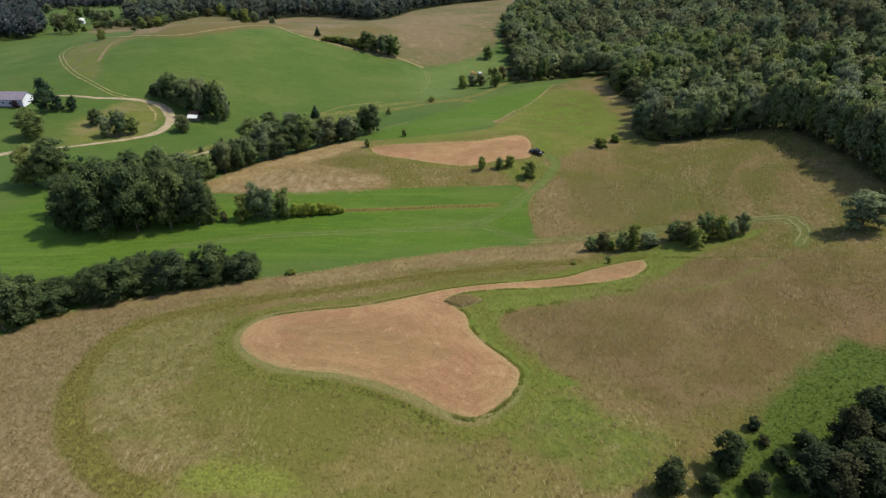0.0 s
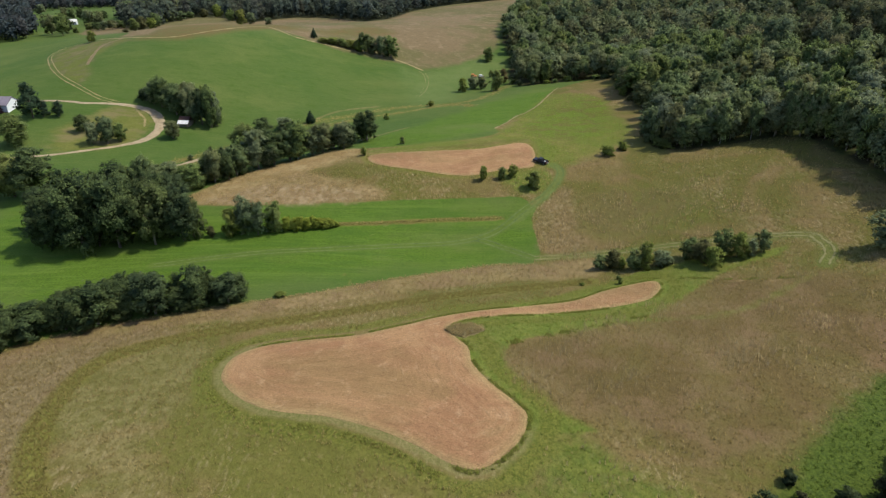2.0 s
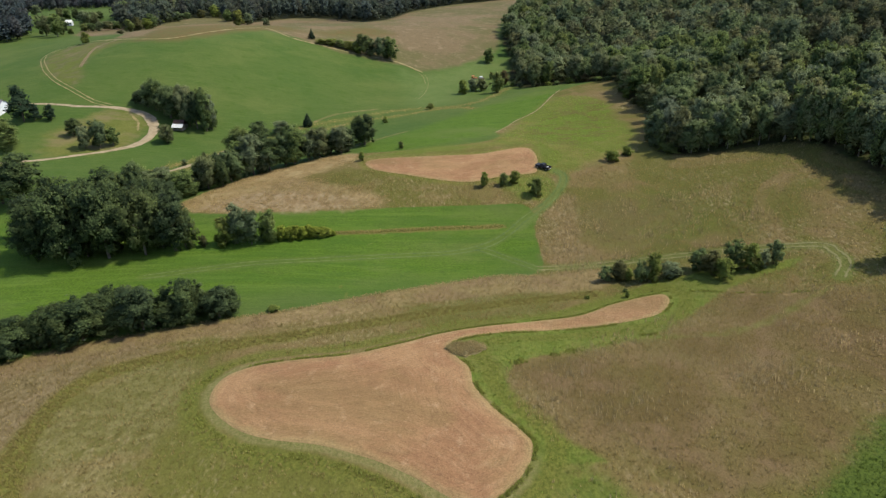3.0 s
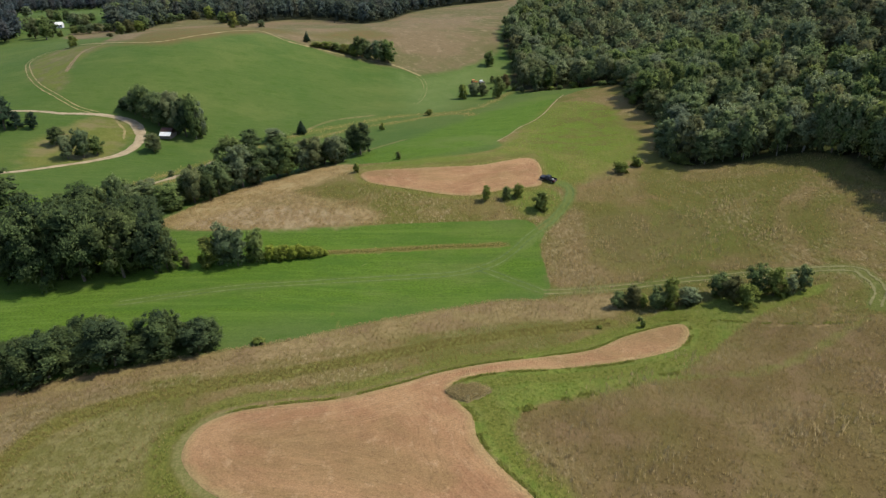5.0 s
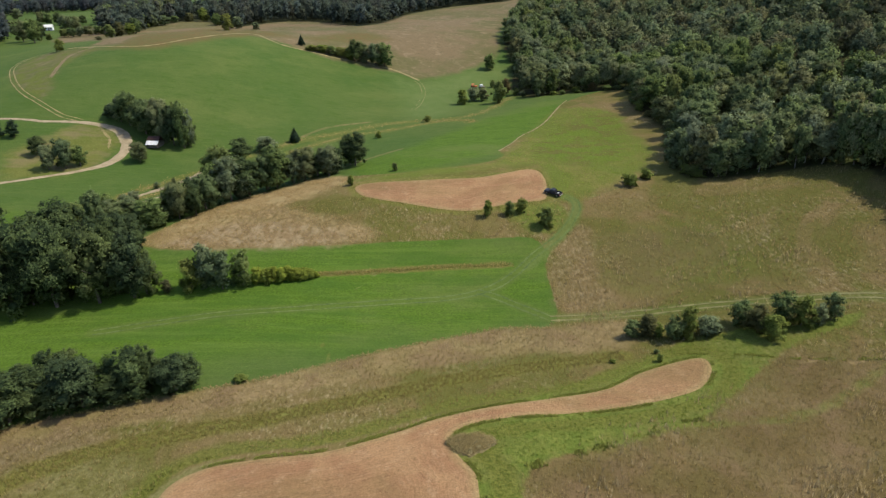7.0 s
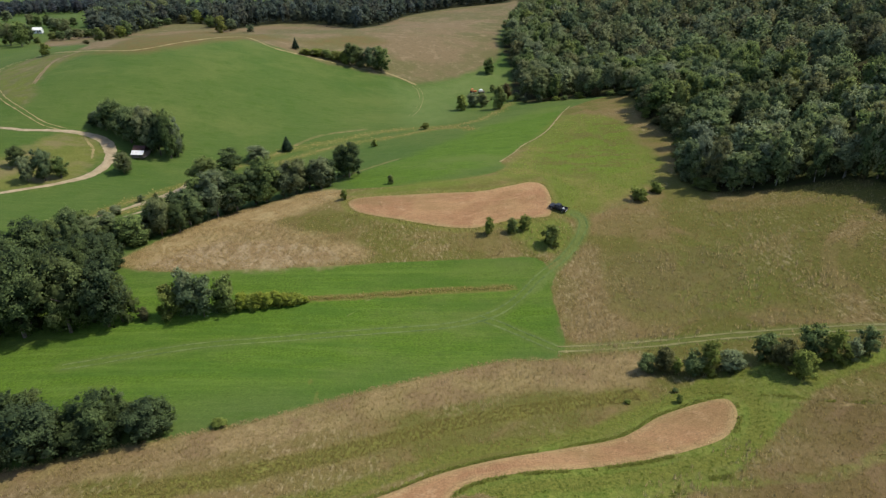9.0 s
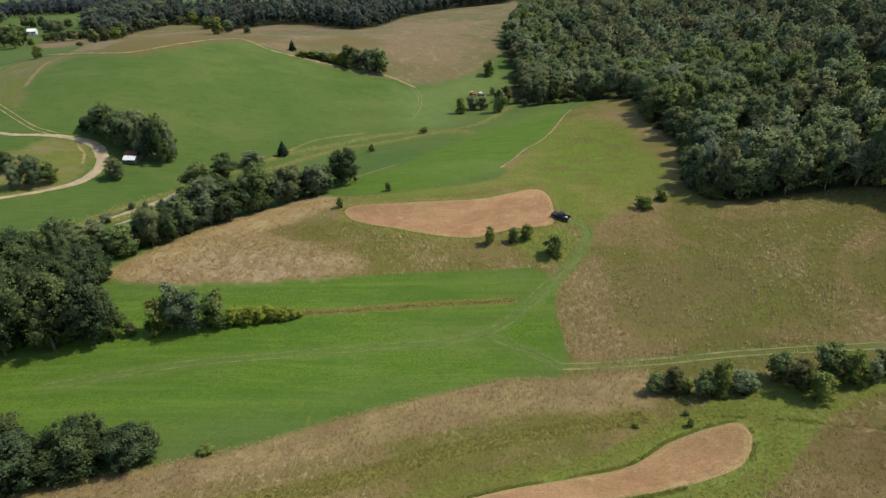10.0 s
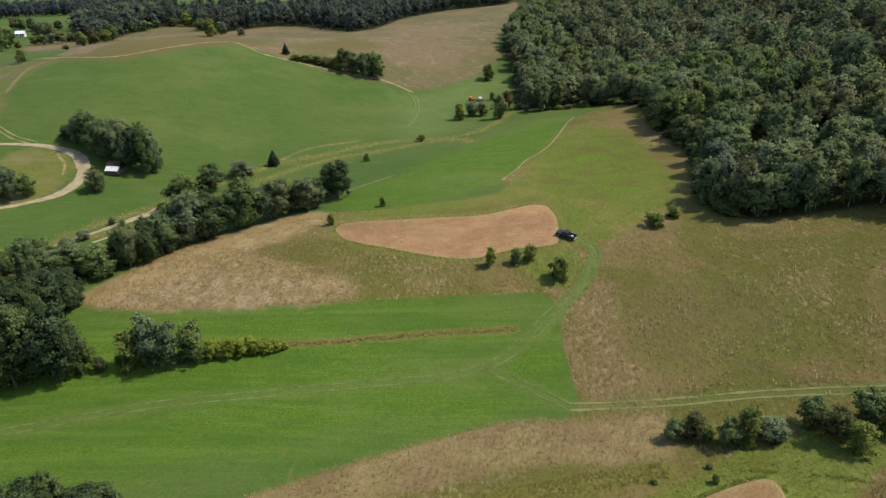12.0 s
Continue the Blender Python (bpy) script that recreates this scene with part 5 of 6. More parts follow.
bx, by, bd = scattered(rng, BACK, 14, (-800, -330, 770, 900))
left_spots = [(float(x), float(y), rng.uniform(9, 14), rng.uniform(3.6, 5.4)) for x, y in zip(np.concatenate([lx, bx]), np.concatenate([ly, by])) if x > -0.70 * y - 40]
tagged(joined_wood("valley_woodland", left_spots, shapes_for(380, 6, 5, 10, 0.9, 0.10), LEAF_VALLEY_HAZED, 7), "dark green wood in the far valley, tinted bluish for haze", "wood", kind="stuff")


# ---- tall grass, weeds and rushes standing in the meadows ----
def grass_look(name, dark, light):
    """Thin blades in a dense sward, lit as the sward is, that let some light through."""
    m = Look(name, 0.95, 0.05)
    c = m.mix(m.attr("tint"), tuple(k * 1.55 for k in dark), tuple(k * 1.55 for k in light))
    m.paint(c)
    upright = m.nodes.new("ShaderNodeCombineXYZ")
    upright.inputs[2].default_value = 1.0
    m.links.new(upright.outputs[0], m.surface.inputs["Normal"])
    glow = m.nodes.new("ShaderNodeBsdfTranslucent")
    m.links.new(c, glow.inputs["Color"])
    both = m.nodes.new("ShaderNodeMixShader")
    both.inputs[0].default_value = 0.2
    m.links.new(m.surface.outputs[0], both.inputs[1])
    m.links.new(glow.outputs[0], both.inputs[2])
    m.links.new(both.outputs[0], m.nodes["Material Output"].inputs["Surface"])
    return m.mat


STRAW_BLADE = grass_look("dry_grass", (0.150, 0.108, 0.046), (0.285, 0.208, 0.106))
OLIVE_BLADE = grass_look("half_dry_grass", (0.120, 0.102, 0.032), (0.210, 0.172, 0.066))
WEED_BLADE = grass_look("weed_leaf", (0.078, 0.114, 0.018), (0.155, 0.190, 0.040))
# Corner weeds: the same greens darkened to carry the shade lying there.
SHADED_WEED_BLADE = grass_look("lush_weed", (0.030, 0.052, 0.008), (0.066, 0.094, 0.017))
MEADOW_BLADE = grass_look("brown_grass", (0.128, 0.098, 0.036), (0.285, 0.225, 0.100))


def tufts(name, x, y, tall, blades, wide, material, seed, label, lean=0.95):
    """Sheaves of tapering blades, each a slim triangle leaning out from its root."""
    rng = np.random.default_rng(seed)
    n = len(x)
    z = height(x, y) - 0.05
    h = tall * rng.uniform(0.55, 1.3, (n, 1))
    a = rng.uniform(0, math.tau, (n, blades))
    lean = h * rng.uniform(0.3 * lean, lean, (n, blades))
    w = wide * rng.uniform(0.6, 1.3, (n, blades))
    bx, by = x[:, None] + 0.16 * np.cos(a * 3), y[:, None] + 0.16 * np.sin(a * 3)
    px, py = -np.sin(a) * w / 2, np.cos(a) * w / 2
    zz = np.broadcast_to(z[:, None], a.shape)
    v = np.stack([np.stack([bx + px, by + py, zz], -1), np.stack([bx - px, by - py, zz], -1),
                  np.stack([bx + np.cos(a) * lean, by + np.sin(a) * lean, zz + h * rng.uniform(0.7, 1.0, a.shape)], -1)], 2)
    tint = np.clip(rng.uniform(0.2, 0.8, (n, 1, 1)) + rng.uniform(-0.15, 0.15, (n, blades, 1)) + np.array([-0.1, -0.1, 0.15]), 0, 1)
    ob = new(name, mesh_from(name, v.reshape(-1, 3), None, np.arange(n * blades * 3).reshape(-1, 3), material, {"tint": tint.ravel()}))
    return tagged(ob, label, "grass", kind="stuff")


def sown(seed, count, bounds):
    rng = np.random.default_rng(seed)
    x, y = rng.uniform(bounds[0], bounds[1], count), rng.uniform(bounds[2], bounds[3], count)
    clump = np.array([noise.noise((px * 0.11, py * 0.11, seed)) + 0.6 * noise.noise((px * 0.45, py * 0.45, seed + 3.0)) for px, py in zip(x, y)])
    v = plot_values(x, y)
    free = ((v["mown_a"] < -2.0) | (v["weeds"] > 0.5) & (v["mown_a"] < -0.2)) & (v["mown_b"] < -0.1) & (v["wood"] < 0) & (v["track"] > 1.4)
    return x, y, clump, v, free


x, y, clump, v, free = sown(21, 85000, (-105, 115, 52, 215))
grown = free & ((v["home"] > 0.2) | (v["wedge"] > 0.2))
corner = grown & (v["weeds_s"] > 0.5)
weedy = grown & ~corner & ((v["weeds"] > 0.5) | (v["weeds_m"] > 0) & (clump > -0.2))
oliveish = grown & ~weedy & ~corner & (v["outer_w"] < 0) & ((v["ring"] < 2.0) | (v["olive"] > 2) & (clump < 0.15) | (clump < -0.12) & (v["brown_e"] < 0))
dry = grown & ~weedy & ~corner & ~oliveish & (v["mown_a"] < -2.5)
for name, pick, tall, blades, wide, mat, label in (
        ("dry_meadow_grass", dry, 0.55, 4, 0.085, MEADOW_BLADE, "dry straw-brown tall meadow grass"),
        ("olive_meadow_grass", oliveish, 0.28, 5, 0.085, OLIVE_BLADE, "half-dry olive green meadow grass"),
        ("lush_weeds", corner, 0.34, 6, 0.12, SHADED_WEED_BLADE, "lush weeds in the corner of the meadow, coloured dark for shade"),
        ("green_weeds", weedy, 0.26, 6, 0.11, WEED_BLADE, "lush green weeds standing in the meadow")):
    tufts(name, x[pick], y[pick], tall, blades, wide, mat, 31, label, 0.5)
x, y, clump, v, free = sown(22, 26000, (-90, 65, 186, 250))
pick = free & (v["wedge"] > 0.2) & (v["straw"] > -2) & (clump > -0.1)
tufts("straw_grass", x[pick], y[pick], 0.5, 5, 0.10, STRAW_BLADE, 32, "pale straw-coloured tall grass")

x, y, clump, v, free = sown(23, 8000, (20, 90, 205, 330))
pick = free & (v["olive_n"] > 1) & (clump > -0.25)
tufts("fallow_weeds", x[pick], y[pick], 0.32, 5, 0.20, WEED_BLADE, 33, "clumpy olive and green weeds on the fallow slope")


def fringe(outline, seed, count, out):
    """Places along the outside of an outline."""
    rng = np.random.default_rng(seed)
    line = smooth(outline, n=6)
    i = rng.integers(0, len(line), count)
    u = rng.random((count, 1))
    p = line[i] * (1 - u) + np.roll(line, -1, axis=0)[i] * u + rng.normal(0, out, (count, 2))
    d = inside(p[:, 0], p[:, 1], line)
    keep = (d < 0.05) & (d > -1.2)
    return p[keep, 0], p[keep, 1]


def bank(line, seed, count, low, high, closed=True):
    """Places in a belt beside a line, low to high metres outside it."""
    rng = np.random.default_rng(seed)
    p = smooth(line, closed, 8)
    seg = (np.roll(p, -1, axis=0) if closed else np.vstack([p[1:], p[-1:]])) - p
    run = np.linalg.norm(seg, axis=1)
    i = rng.choice(len(p), count, p=run / run.sum())
    way = seg[i] / (run[i, None] + 1e-9)
    # the outlines run clockwise, so that the left hand is outside
    side = np.stack([-way[:, 1], way[:, 0]], -1)
    q = p[i] + seg[i] * rng.random((count, 1)) + side * rng.uniform(low, high, (count, 1))
    return q[:, 0], q[:, 1]


EDGE_BLADE = grass_look("edge_weed", (0.092, 0.106, 0.020), (0.185, 0.196, 0.050))


def ragged(x, y, seed, low=-0.1):
    """Which of the places bear growth, in runs of a few metres."""
    return np.array([noise.noise((a * 0.22, b * 0.22, seed)) + 0.5 * noise.noise((a * 0.9, b * 0.9, seed)) > low for a, b in zip(x, y)], bool)


fx, fy = bank(MOWN_NEAR, 41, 6000, 0.0, 0.7)
grown = ((fx > 1) & (fy < 119) & (fx < 14) | (fy > 109.5)) & ragged(fx, fy, 41.0, -0.25) & ((fx < 34) | (fy > 127))
tufts("field_edge_weeds", fx[grown], fy[grown], 0.34, 5, 0.13, EDGE_BLADE, 42, "dark green weeds along the mown edge", 0.7)
fx, fy = bank(MOWN_NEAR, 49, 4200, 1.9, 3.2)
grown = (fx < 0) & (fy < 112) & ragged(fx, fy, 49.0, -0.05)
tufts("verge_weeds", fx[grown], fy[grown], 0.34, 5, 0.13, EDGE_BLADE, 50, "dark olive grass edge behind the cut verge", 0.7)
fx, fy = bank(WEED_RIM, 51, 600, -0.7, 0.7, False)
grown = ragged(fx, fy, 51.0, 0.05)
tufts("weed_rim", fx[grown], fy[grown], 0.5, 6, 0.15, EDGE_BLADE, 52, "dark tall weeds along the edge of the weed belt", 0.7)
fx, fy = bank(DITCH, 53, 420, -0.4, 0.4, False)
grown = ragged(fx, fy, 53.0, 0.0)
tufts("ditch_weeds", fx[grown], fy[grown], 0.35, 6, 0.14, EDGE_BLADE, 54, "dark weeds in a shallow ditch across the meadow", 0.7)
fx, fy = bank(RING, 55, 6000, -2.2, 2.2, False)
tufts("ring_grass", fx, fy, 0.40, 5, 0.10, OLIVE_BLADE, 56, "olive grass growing along the mown ring round the meadow", 0.6)
fx, fy = fringe(MOWN_FAR, 43, 1300, 0.6)
tufts("field_edge_grass", fx, fy, 0.3, 5, 0.14, OLIVE_BLADE, 44, "olive grass along the mown edge")
fx, fy = fringe(MEADOW_HOME, 45, 16000, 0.5)
keep = (fx < 24) & (fy > 100) & (fy < 160)
tufts("hay_edge_grass", fx[keep][::6], fy[keep][::6], 0.36, 5, 0.14, STRAW_BLADE, 46, "pale seed-headed grass along the hayfield")
rng = np.random.default_rng(47)
line = smooth(HAY_STRIP, False, 6)
i, u = rng.integers(0, len(line) - 1, 1100), rng.random((1100, 1))
p = line[i] * (1 - u) + line[i + 1] * u + rng.normal(0, 0.4, (1100, 2))
tufts("strip_grass", p[::2, 0], p[::2, 1], 0.4, 5, 0.16, OLIVE_BLADE, 48, "unmown olive grass strip in the hayfield")


def clusters(seed, spots, spread, count):
    """Knots of grass about some places."""
    rng = np.random.default_rng(seed)
    p = np.repeat(np.array(spots), count, axis=0) + rng.normal(0, 1, (len(spots) * count, 2)) * spread * rng.uniform(0.4, 1.2, (len(spots) * count, 1))
    return p[:, 0], p[:, 1]


PALE_KNOTS = [(51.8, 103.8), (48.9, 101.4), (53.5, 102.2), (30.8, 96), (24.4, 93.7), (32.8, 114.2), (27, 109.6), (65.7, 118.3), (71.4, 111.4), (59.3, 103.5), (20.8, 103.6), (15.9, 95.8), (44.2, 121.4)] + [(43.6, 177.8), (51.5, 183.9), (54.2, 170.5), (67.8, 173.6), (66.4, 158.5), (79.7, 168.7), (33, 168.3), (34.5, 160.3), (66.8, 185.3), (46.6, 161.3)]
BLEACHED = grass_look("bleached_grass", (0.270, 0.210, 0.115), (0.420, 0.335, 0.200))
x, y, clump, v, free = sown(24, 14000, (0, 112, 60, 205))
pick = free & ((v["home"] > 0.5) | (v["wedge"] > 0.5)) & (v["weeds"] < 0) & (v["weeds_s"] < 0) & (v["mown_a"] < -3) & (clump > 0.2)
tufts("pale_stalks", x[pick], y[pick], 1.0, 3, 0.09, BLEACHED, 34, "upright bleached grass stalks over the brown meadow", 0.25)
kx, ky = clusters(61, PALE_KNOTS, 3.2, 90)
tufts("pale_grass_clump", kx, ky, 1.05, 4, 0.075, BLEACHED, 62, "bleached tall grass clumps in the meadow", 0.3)
rng = np.random.default_rng(65)
line = np.vstack([smooth(CREEK_NORTH, False, 6), smooth(CREEK_SOUTH, False, 6)])
p = line[rng.integers(0, len(line), 3200)] + rng.normal(0, 1.6, (3200, 2))
tufts("creek_rushes", p[:500, 0], p[:500, 1], 0.5, 5, 0.14, OLIVE_BLADE, 66, "rushes and weeds along the creek")
tufts("creek_dry_grass", p[2500:, 0], p[2500:, 1], 0.5, 5, 0.12, STRAW_BLADE, 67, "dry grass along the creek bank")


# ---- brush heap in the notch of the mown field ----
def brush_heap(x, y, wide):
    rng = np.random.default_rng(51)
    base = new("brush_heap")
    base.matrix_world = Matrix.Translation((x, y, ground_z(x, y)))
    gx, gy = np.meshgrid(np.linspace(-wide, wide, 15), np.linspace(-wide * 0.8, wide * 0.8, 13))
    turn = np.arctan2(gy, gx)
    edge = 0.80 + 0.16 * np.sin(2 * turn + 1.0) + 0.14 * np.sin(3 * turn) + 0.07 * np.sin(7 * turn)
    bump = np.clip(1 - ((gx / wide) ** 2 + (gy / wide / 0.8) ** 2) / edge ** 2, 0, 1)
    gz = 0.7 * np.sqrt(bump) * (0.8 + 0.25 * rng.standard_normal(gx.shape)) + height(gx + x, gy + y) - ground_z(x, y) - 0.03
    mound = new("mound", mesh_from("mound", np.stack([gx.ravel(), gy.ravel(), gz.ravel()], -1), grid_quads(*gx.shape), None, plain("dead_brush", (0.165, 0.128, 0.056), (0.098, 0.084, 0.034), 1.5, 0.95), None, True))
    mound.parent = base
    n = 1600
    a, r = rng.uniform(0, math.tau, n), wide * np.sqrt(rng.random(n)) * 0.92
    r = r * (0.82 + 0.16 * np.sin(2 * a + 1.0) + 0.14 * np.sin(3 * a) + 0.07 * np.sin(7 * a))
    px, py = r * np.cos(a), r * np.sin(a) * 0.8
    pz = 0.6 * np.sqrt(np.clip(1 - (r / wide) ** 2, 0, 1))
    way = rng.normal(0, 1, (n, 3)) * np.array([1, 1, 0.9])
    way /= np.linalg.norm(way, axis=1)[:, None]
    p = np.stack([px, py, pz], -1)
    side = np.cross(way, (0, 0, 1)) * 0.05
    v = np.stack([p - way * 0.5 - side, p - way * 0.5 + side, p + way * 0.6 + (0, 0, 0.2)], 1)
    twigs = new("litter", mesh_from("litter", v.reshape(-1, 3), None, np.arange(n * 3).reshape(-1, 3), grass_look("dead_stalk", (0.085, 0.066, 0.026), (0.225, 0.175, 0.085)), {"tint": rng.uniform(0, 1, n * 3)}))
    twigs.parent = base
    tagged(base, "low heap of dead brown brush at the field's edge", "brush heap")


(hx, hy), = [(4, 111.7)]
brush_heap(hx, hy, 3.8)

# ---- buildings ----
SIDING = plain("white_siding", (0.74, 0.75, 0.78), (0.60, 0.62, 0.68), 0.8, 0.6)
# White siding with the front wall's shade put into a grey-blue colour.
SHADED_SIDING = plain("grey_blue_siding", (0.36, 0.34, 0.42), (0.27, 0.255, 0.32), 0.8, 0.6)
SHINGLE = plain("grey_shingle", (0.215, 0.185, 0.225), (0.155, 0.130, 0.160), 0.9, 0.9)
BROWN_ROOF = plain("rusty_brown_roof", (0.080, 0.046, 0.040), (0.050, 0.030, 0.028), 1.2, 0.9, 0.0, 0.1)
WHITE_METAL = plain("white_roof_metal", (0.80, 0.78, 0.76), (0.66, 0.63, 0.60), 1.0, 0.45)
OLD_WOOD = plain("weathered_board", (0.20, 0.165, 0.13), (0.11, 0.09, 0.07), 1.5, 0.9)
DARK = plain("dark_opening", (0.02, 0.02, 0.02), (0.012, 0.012, 0.012), 1.0, 0.9)
GLASS = plain("window_glass", (0.05, 0.06, 0.08), (0.03, 0.04, 0.05), 1.0, 0.08, 0.0, 0.8)


def gable_walls(long, deep, eave, ridge):
    """Four walls under a gabled roof whose ridge runs along x."""
    bm = bmesh.new()
    outline = [(-deep / 2, 0), (deep / 2, 0), (deep / 2, eave), (0, ridge), (-deep / 2, eave)]
    ends = [[bm.verts.new((s * long / 2, p[0], p[1])) for p in outline] for s in (-1, 1)]
    bm.faces.new(ends[0][::-1])
    bm.faces.new(ends[1])
    for k in range(5):
        if k not in (2, 3):
            bm.faces.new((ends[0][k], ends[0][(k + 1) % 5], ends[1][(k + 1) % 5], ends[1][k]))
    bmesh.ops.recalc_face_normals(bm, faces=bm.faces)
    return bm


def roof_slab(long, deep, eave, ridge, side, over=0.4, thick=0.18):
    """One slope of a gabled roof."""
    run = deep / 2
    pitch = math.atan2(ridge - eave, run)
    length = math.hypot(run, ridge - eave) + over
    m = Matrix.Rotation(-side * pitch, 4, "X")
    mid = Vector((0, side * (length / 2) * math.cos(pitch), ridge - (length / 2) * math.sin(pitch) + thick * 0.55))
    return boxed((long + 2 * over, length, thick), mid, 0.03, m)


def farmhouse(x, y, turn, long, deep, eave, ridge, label, windows, roof=SHINGLE, wall=SIDING, category="house"):
    base = new("farmhouse")
    base.matrix_world = pose(x, y, ground_z(x, y) - 0.3, 0, 0, turn)
    part("wall", gable_walls(long, deep, eave, ridge), wall, base)
    # the sunlit end keeps the plain white, without shade in its colour
    part("gable", gable_walls(0.12, deep + 0.04, eave, ridge + 0.02), SIDING, base, "white gable end").location.x = long / 2 + 0.03
    for side in (-1, 1):
        part("roof", roof_slab(long, deep, eave, ridge, side), roof, base)
    part("foundation", boxed((long + 0.1, deep + 0.1, 0.55), (0, 0, 0.12), 0.02), OLD_WOOD, base)
    door = part("door", boxed((1.0, 0.10, 2.05), (long * 0.08, -deep / 2 - 0.03, 1.45), 0.01), OLD_WOOD, base)
    part("door_frame", boxed((1.25, 0.06, 2.25), (long * 0.08, -deep / 2 - 0.01, 1.45), 0.01), WHITE_METAL, door)
    for wx in windows:
        win = part("window", boxed((1.3, 0.08, 1.3), (wx, -deep / 2 - 0.02, 1.9), 0.01), WHITE_METAL, base)
        part("pane", boxed((1.1, 0.08, 1.1), (wx, -deep / 2 - 0.04, 1.9)), GLASS, win)
    for wy in (-1.8, 1.8):
        win = part("window", boxed((0.08, 1.1, 1.3), (long / 2 + 0.02, wy, 1.9), 0.01), WHITE_METAL, base)
        part("pane", boxed((0.08, 0.9, 1.1), (long / 2 + 0.04, wy, 1.9)), GLASS, win)
    return tagged(base, label, category)


house = farmhouse(-201.5, 289, -4, 28, 8.5, 3.3, 6.0, "long white single-storey house under a grey shingle roof", (-11, -7.5, -4, -1, 5, 8, 11), wall=SHADED_SIDING)
far_house = [(-293.9, 543.3)]
farmhouse(far_house[0][0], far_house[0][1], 12, 5.4, 4.4, 2.8, 4.4, "distant white farmhouse with a pale metal roof", (-1.7, 1.9), WHITE_METAL)


def shed(x, y, turn):
    base = new("shed")
    base.matrix_world = pose(x, y, ground_z(x, y) - 0.2, 0, 0, turn)
    long, deep, eave, ridge = 4.2, 5.8, 1.7, 4.0
    for wx in (-long / 2 + 0.1, long / 2 - 0.1):
        bm = boxed((0.14, deep, eave), (wx, 0, eave / 2), 0.01)
        part("side_wall", bm, OLD_WOOD, base)
    part("back_wall", boxed((long - 0.35, 0.14, eave), (0, deep / 2 - 0.1, eave / 2), 0.01), OLD_WOOD, base)
    part("front_board", boxed((long, 0.12, 0.5), (0, -deep / 2, 0.5), 0.01), OLD_WOOD, base)
    for wx in (-1.5, 0.0, 1.5):
        part("post", boxed((0.16, 0.16, eave), (wx, -deep / 2 + 0.15, eave / 2), 0.01), OLD_WOOD, base)
    part("roof", roof_slab(long, deep, eave, ridge, 1, 0.35, 0.1), BROWN_ROOF, base, "rusty brown back slope")
    pitch = Matrix.Rotation(math.atan2(ridge - eave, deep / 2), 4, "X")
    for at, mat, words in ((0.25, BROWN_ROOF, "rusty brown upper slope"), (0.78, WHITE_METAL, "white sheet-metal lower slope")):
        part("roof", boxed((long + 0.6, 2.0, 0.1), (0, -deep / 2 * at * 1.1, ridge - (ridge - eave) * at * 1.1 + 0.06 - 0.02 * at), 0.02, pitch), mat, base, words)
    return tagged(base, "small open shed with a white and brown roof on the grass", "shed")


(sx, sy), = [(-111.6, 281.8)]
shed(sx, sy + 1.5, -6)

# ---- vehicles ----
RUBBER = plain("tyre_rubber", (0.03, 0.03, 0.03), (0.018, 0.018, 0.018), 4.0, 0.85)
STEEL = plain("wheel_steel", (0.45, 0.45, 0.46), (0.3, 0.3, 0.3), 4.0, 0.35, 0.9)
NAVY = plain("dark_blue_paint", (0.014, 0.016, 0.026), (0.010, 0.011, 0.018), 2.0, 0.5, 0.0, 0.35)
WHITE = plain("white_paint", (0.78, 0.78, 0.78), (0.62, 0.62, 0.62), 2.0, 0.5)
PALE_GREY = plain("pale_grey_plastic", (0.45, 0.45, 0.45), (0.34, 0.34, 0.34), 2.0, 0.6)
ORANGE = plain("orange_paint", (0.62, 0.16, 0.04), (0.42, 0.10, 0.03), 2.0, 0.5)
LENS = plain("lamp_lens", (0.6, 0.6, 0.55), (0.45, 0.45, 0.42), 4.0, 0.1)
RED_LENS = plain("red_lens", (0.4, 0.02, 0.02), (0.25, 0.01, 0.01), 4.0, 0.15)


def disc(radius, width, at):
    bm = bmesh.new()
    bmesh.ops.create_cone(bm, cap_ends=True, segments=20, radius1=radius, radius2=radius, depth=width, matrix=Matrix.Translation(at) @ Matrix.Rotation(radians(90), 4, "X"))
    bmesh.ops.bevel(bm, geom=[e for e in bm.edges if len(e.link_faces) == 2 and e.calc_face_angle(0) > 1], offset=width * 0.15, segments=2, affect="EDGES", profile=0.5)
    return bm


def wheel(base, radius, width, at):
    tyre = part("wheel", disc(radius, width, at), RUBBER, base)
    part("rim", disc(radius * 0.58, width * 1.06, at), STEEL, tyre)


def slope_pose(x, y, turn):
    """Stands a vehicle on the slope."""
    e = 1.0
    up = Vector((-(ground_z(x + e, y) - ground_z(x - e, y)) / (2 * e), -(ground_z(x, y + e) - ground_z(x, y - e)) / (2 * e), 1)).normalized()
    ahead = Vector((math.cos(radians(turn)), math.sin(radians(turn)), 0))
    side = up.cross(ahead).normalized()
    ahead = side.cross(up)
    m = Matrix((ahead, side, up)).transposed().to_4x4()
    return Matrix.Translation((x, y, ground_z(x, y))) @ m


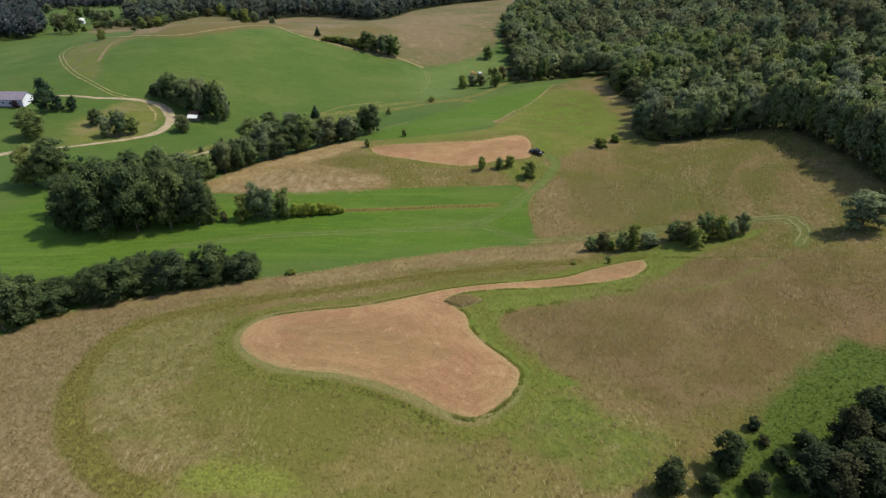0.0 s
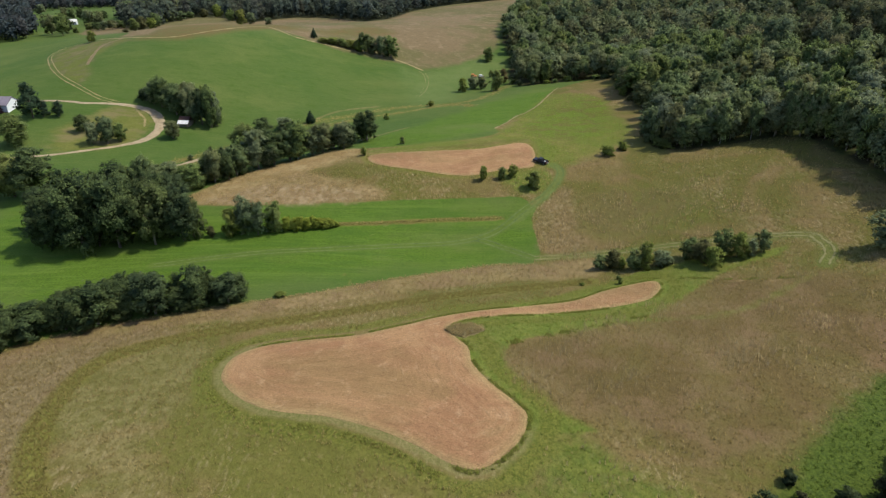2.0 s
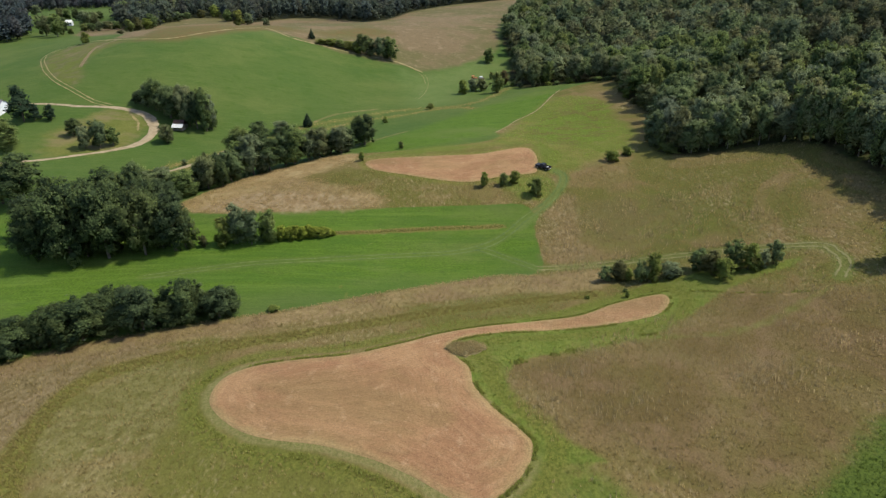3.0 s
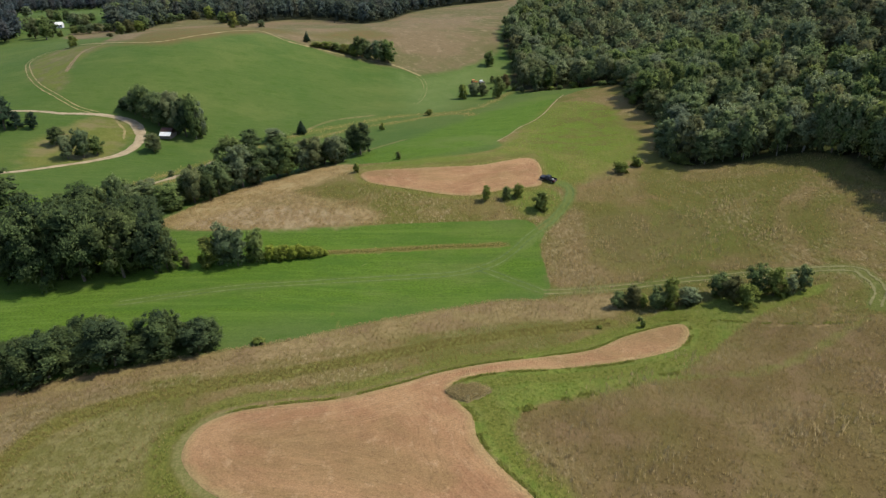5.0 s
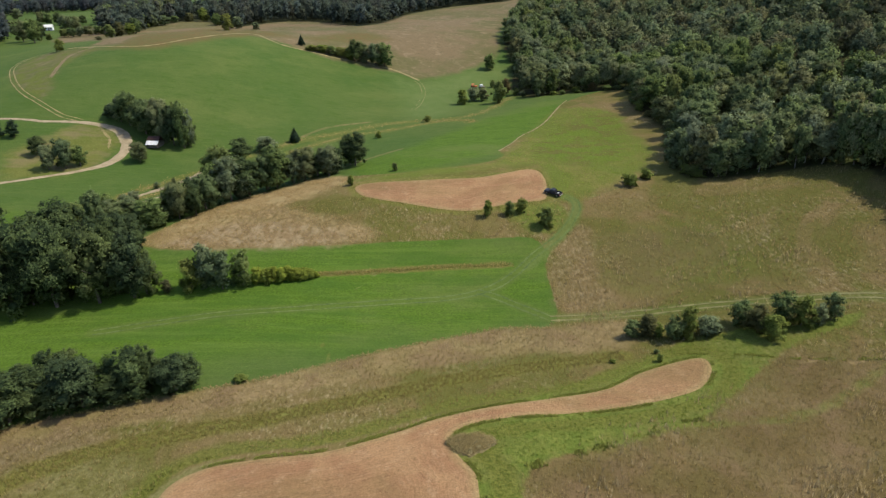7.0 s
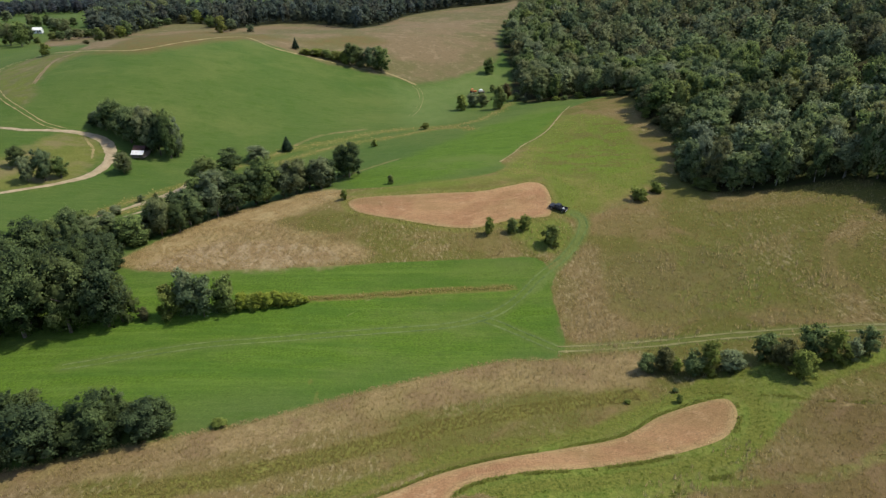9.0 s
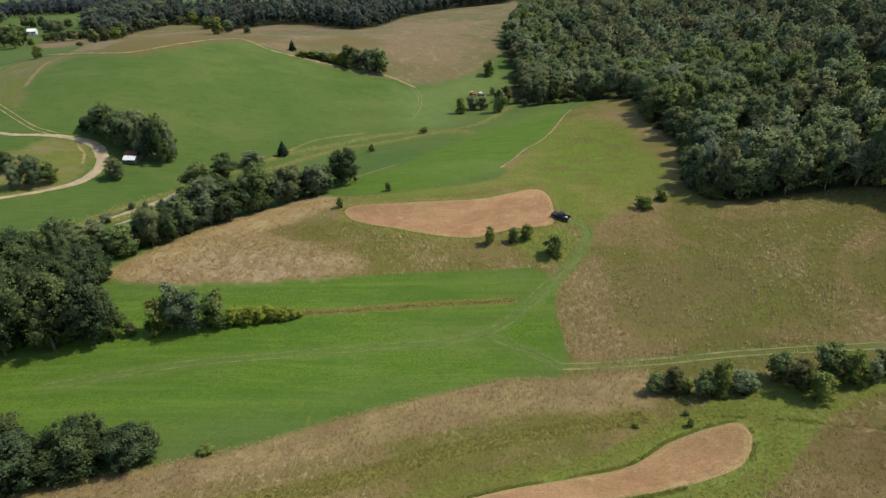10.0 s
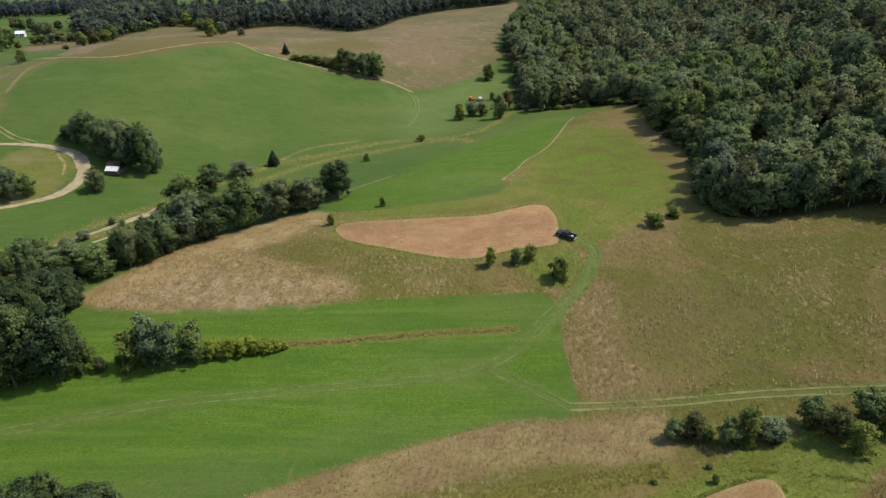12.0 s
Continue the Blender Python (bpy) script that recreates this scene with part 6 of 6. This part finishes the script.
def tapered(low, high, z0, z1):
    """A cab: a low rectangle (x0, x1, half width) drawn in to a higher one."""
    bm = bmesh.new()
    rings = [[bm.verts.new((x, s, z)) for x, s in ((r[0], -r[2]), (r[1], -r[2]), (r[1], r[2]), (r[0], r[2]))] for r, z in ((low, z0), (high, z1))]
    bm.faces.new(rings[0][::-1])
    bm.faces.new(rings[1])
    for k in range(4):
        bm.faces.new((rings[0][k], rings[0][(k + 1) % 4], rings[1][(k + 1) % 4], rings[1][k]))
    bmesh.ops.bevel(bm, geom=bm.edges[:], offset=0.06, segments=2, affect="EDGES", profile=0.5)
    return bm


def pickup(x, y, turn):
    base = new("pickup_truck")
    base.matrix_world = slope_pose(x, y, turn)
    body = boxed((2.0, 1.86, 0.52), (1.35, 0, 0.82), 0.10)
    box(body, (1.5, 1.86, 0.50), (-0.2, 0, 0.80), 0.06)
    part("body", body, NAVY, base)
    part("cab", tapered((-0.95, 1.0, 0.90), (-0.75, 0.35, 0.72), 1.0, 1.78), NAVY, base)
    part("windscreen", boxed((0.05, 1.34, 0.62), (0.74, 0, 1.42), 0.01, Matrix.Rotation(radians(-40), 4, "Y")), GLASS, base)
    for s in (-1, 1):
        part("side_window", boxed((1.05, 0.04, 0.42), (-0.2, s * 0.815, 1.42), 0.01, Matrix.Rotation(s * radians(13), 4, "X")), GLASS, base)
        part("bed_side", boxed((1.65, 0.12, 0.55), (-1.75, s * 0.87, 0.86), 0.03), NAVY, base)
        part("headlight", boxed((0.08, 0.36, 0.2), (2.36, s * 0.68, 0.88), 0.02), LENS, base)
        part("tail_light", boxed((0.06, 0.14, 0.34), (-2.60, s * 0.84, 0.9), 0.02), RED_LENS, base)
        part("mirror", boxed((0.12, 0.18, 0.2), (0.62, s * 1.03, 1.2), 0.03), NAVY, base)
        for wx in (1.45, -1.75):
            wheel(base, 0.39, 0.26, (wx, s * 0.82, 0.39))
    part("bed_floor", boxed((1.65, 1.64, 0.08), (-1.75, 0, 0.66), 0.01), RUBBER, base)
    part("tailgate", boxed((0.08, 1.7, 0.52), (-2.56, 0, 0.86), 0.02), NAVY, base)
    part("bumper", boxed((0.16, 1.8, 0.2), (2.42, 0, 0.56), 0.04), STEEL, base)
    part("bumper", boxed((0.16, 1.8, 0.18), (-2.68, 0, 0.52), 0.04), STEEL, base)
    tagged(base, "dark blue pickup truck parked on the grass by the stubble", "truck")
    tote = new("storage_box")
    tote.matrix_world = base.matrix_world @ Matrix.Translation((-1.75, 0, 0.70))
    part("bin", boxed((0.45, 0.6, 0.3), (0, 0, 0.15), 0.04), PALE_GREY, tote)
    part("lid", boxed((0.51, 0.66, 0.06), (0, 0, 0.33), 0.02), PALE_GREY, tote)
    tagged(tote, "pale grey box lying in the truck bed", "box")


pickup(32.4, 213.6, 142)


def tractor(x, y, turn):
    base = new("tractor")
    base.matrix_world = slope_pose(x, y, turn)
    part("bonnet", boxed((1.9, 0.8, 0.75), (0.9, 0, 1.15), 0.10), ORANGE, base)
    part("chassis", boxed((3.2, 0.5, 0.4), (0.2, 0, 0.75), 0.04), DARK, base)
    part("seat", boxed((0.5, 0.5, 0.5), (-0.75, 0, 1.25), 0.08), DARK, base)
    part("canopy", boxed((1.6, 1.4, 0.10), (-0.7, 0, 2.5), 0.04), ORANGE, base)
    for s in (-1, 1):
        part("fender", boxed((1.2, 0.35, 0.12), (-0.9, s * 0.85, 1.6), 0.05), ORANGE, base)
        part("post", boxed((0.08, 0.08, 1.3), (-1.3, s * 0.6, 1.85), 0.01), DARK, base)
        part("post", boxed((0.08, 0.08, 1.3), (-0.1, s * 0.6, 1.85), 0.01), DARK, base)
        wheel(base, 0.75, 0.42, (-0.9, s * 0.85, 0.75))
        wheel(base, 0.42, 0.28, (1.4, s * 0.7, 0.42))
    tagged(base, "orange farm tractor standing on the pasture", "tractor")


def wagon(x, y, turn):
    base = new("farm_wagon")
    base.matrix_world = slope_pose(x, y, turn)
    part("deck", boxed((3.4, 1.8, 0.12), (0, 0, 0.85), 0.02), OLD_WOOD, base)
    part("tank", boxed((1.8, 1.4, 1.1), (-0.4, 0, 1.45), 0.25), WHITE, base)
    part("drawbar", boxed((1.5, 0.12, 0.12), (2.3, 0, 0.7), 0.01), DARK, base)
    for s in (-1, 1):
        for wx in (-1.1, 1.1):
            wheel(base, 0.42, 0.25, (wx, s * 0.8, 0.42))
    tagged(base, "white-tanked farm wagon beside the tractor", "wagon")


(tx, ty), (wgx, wgy) = [(18.2, 386.5), (21.6, 386.3)]
tractor(tx, ty, 20)
wagon(wgx + 0.8, wgy + 1.0, 25)
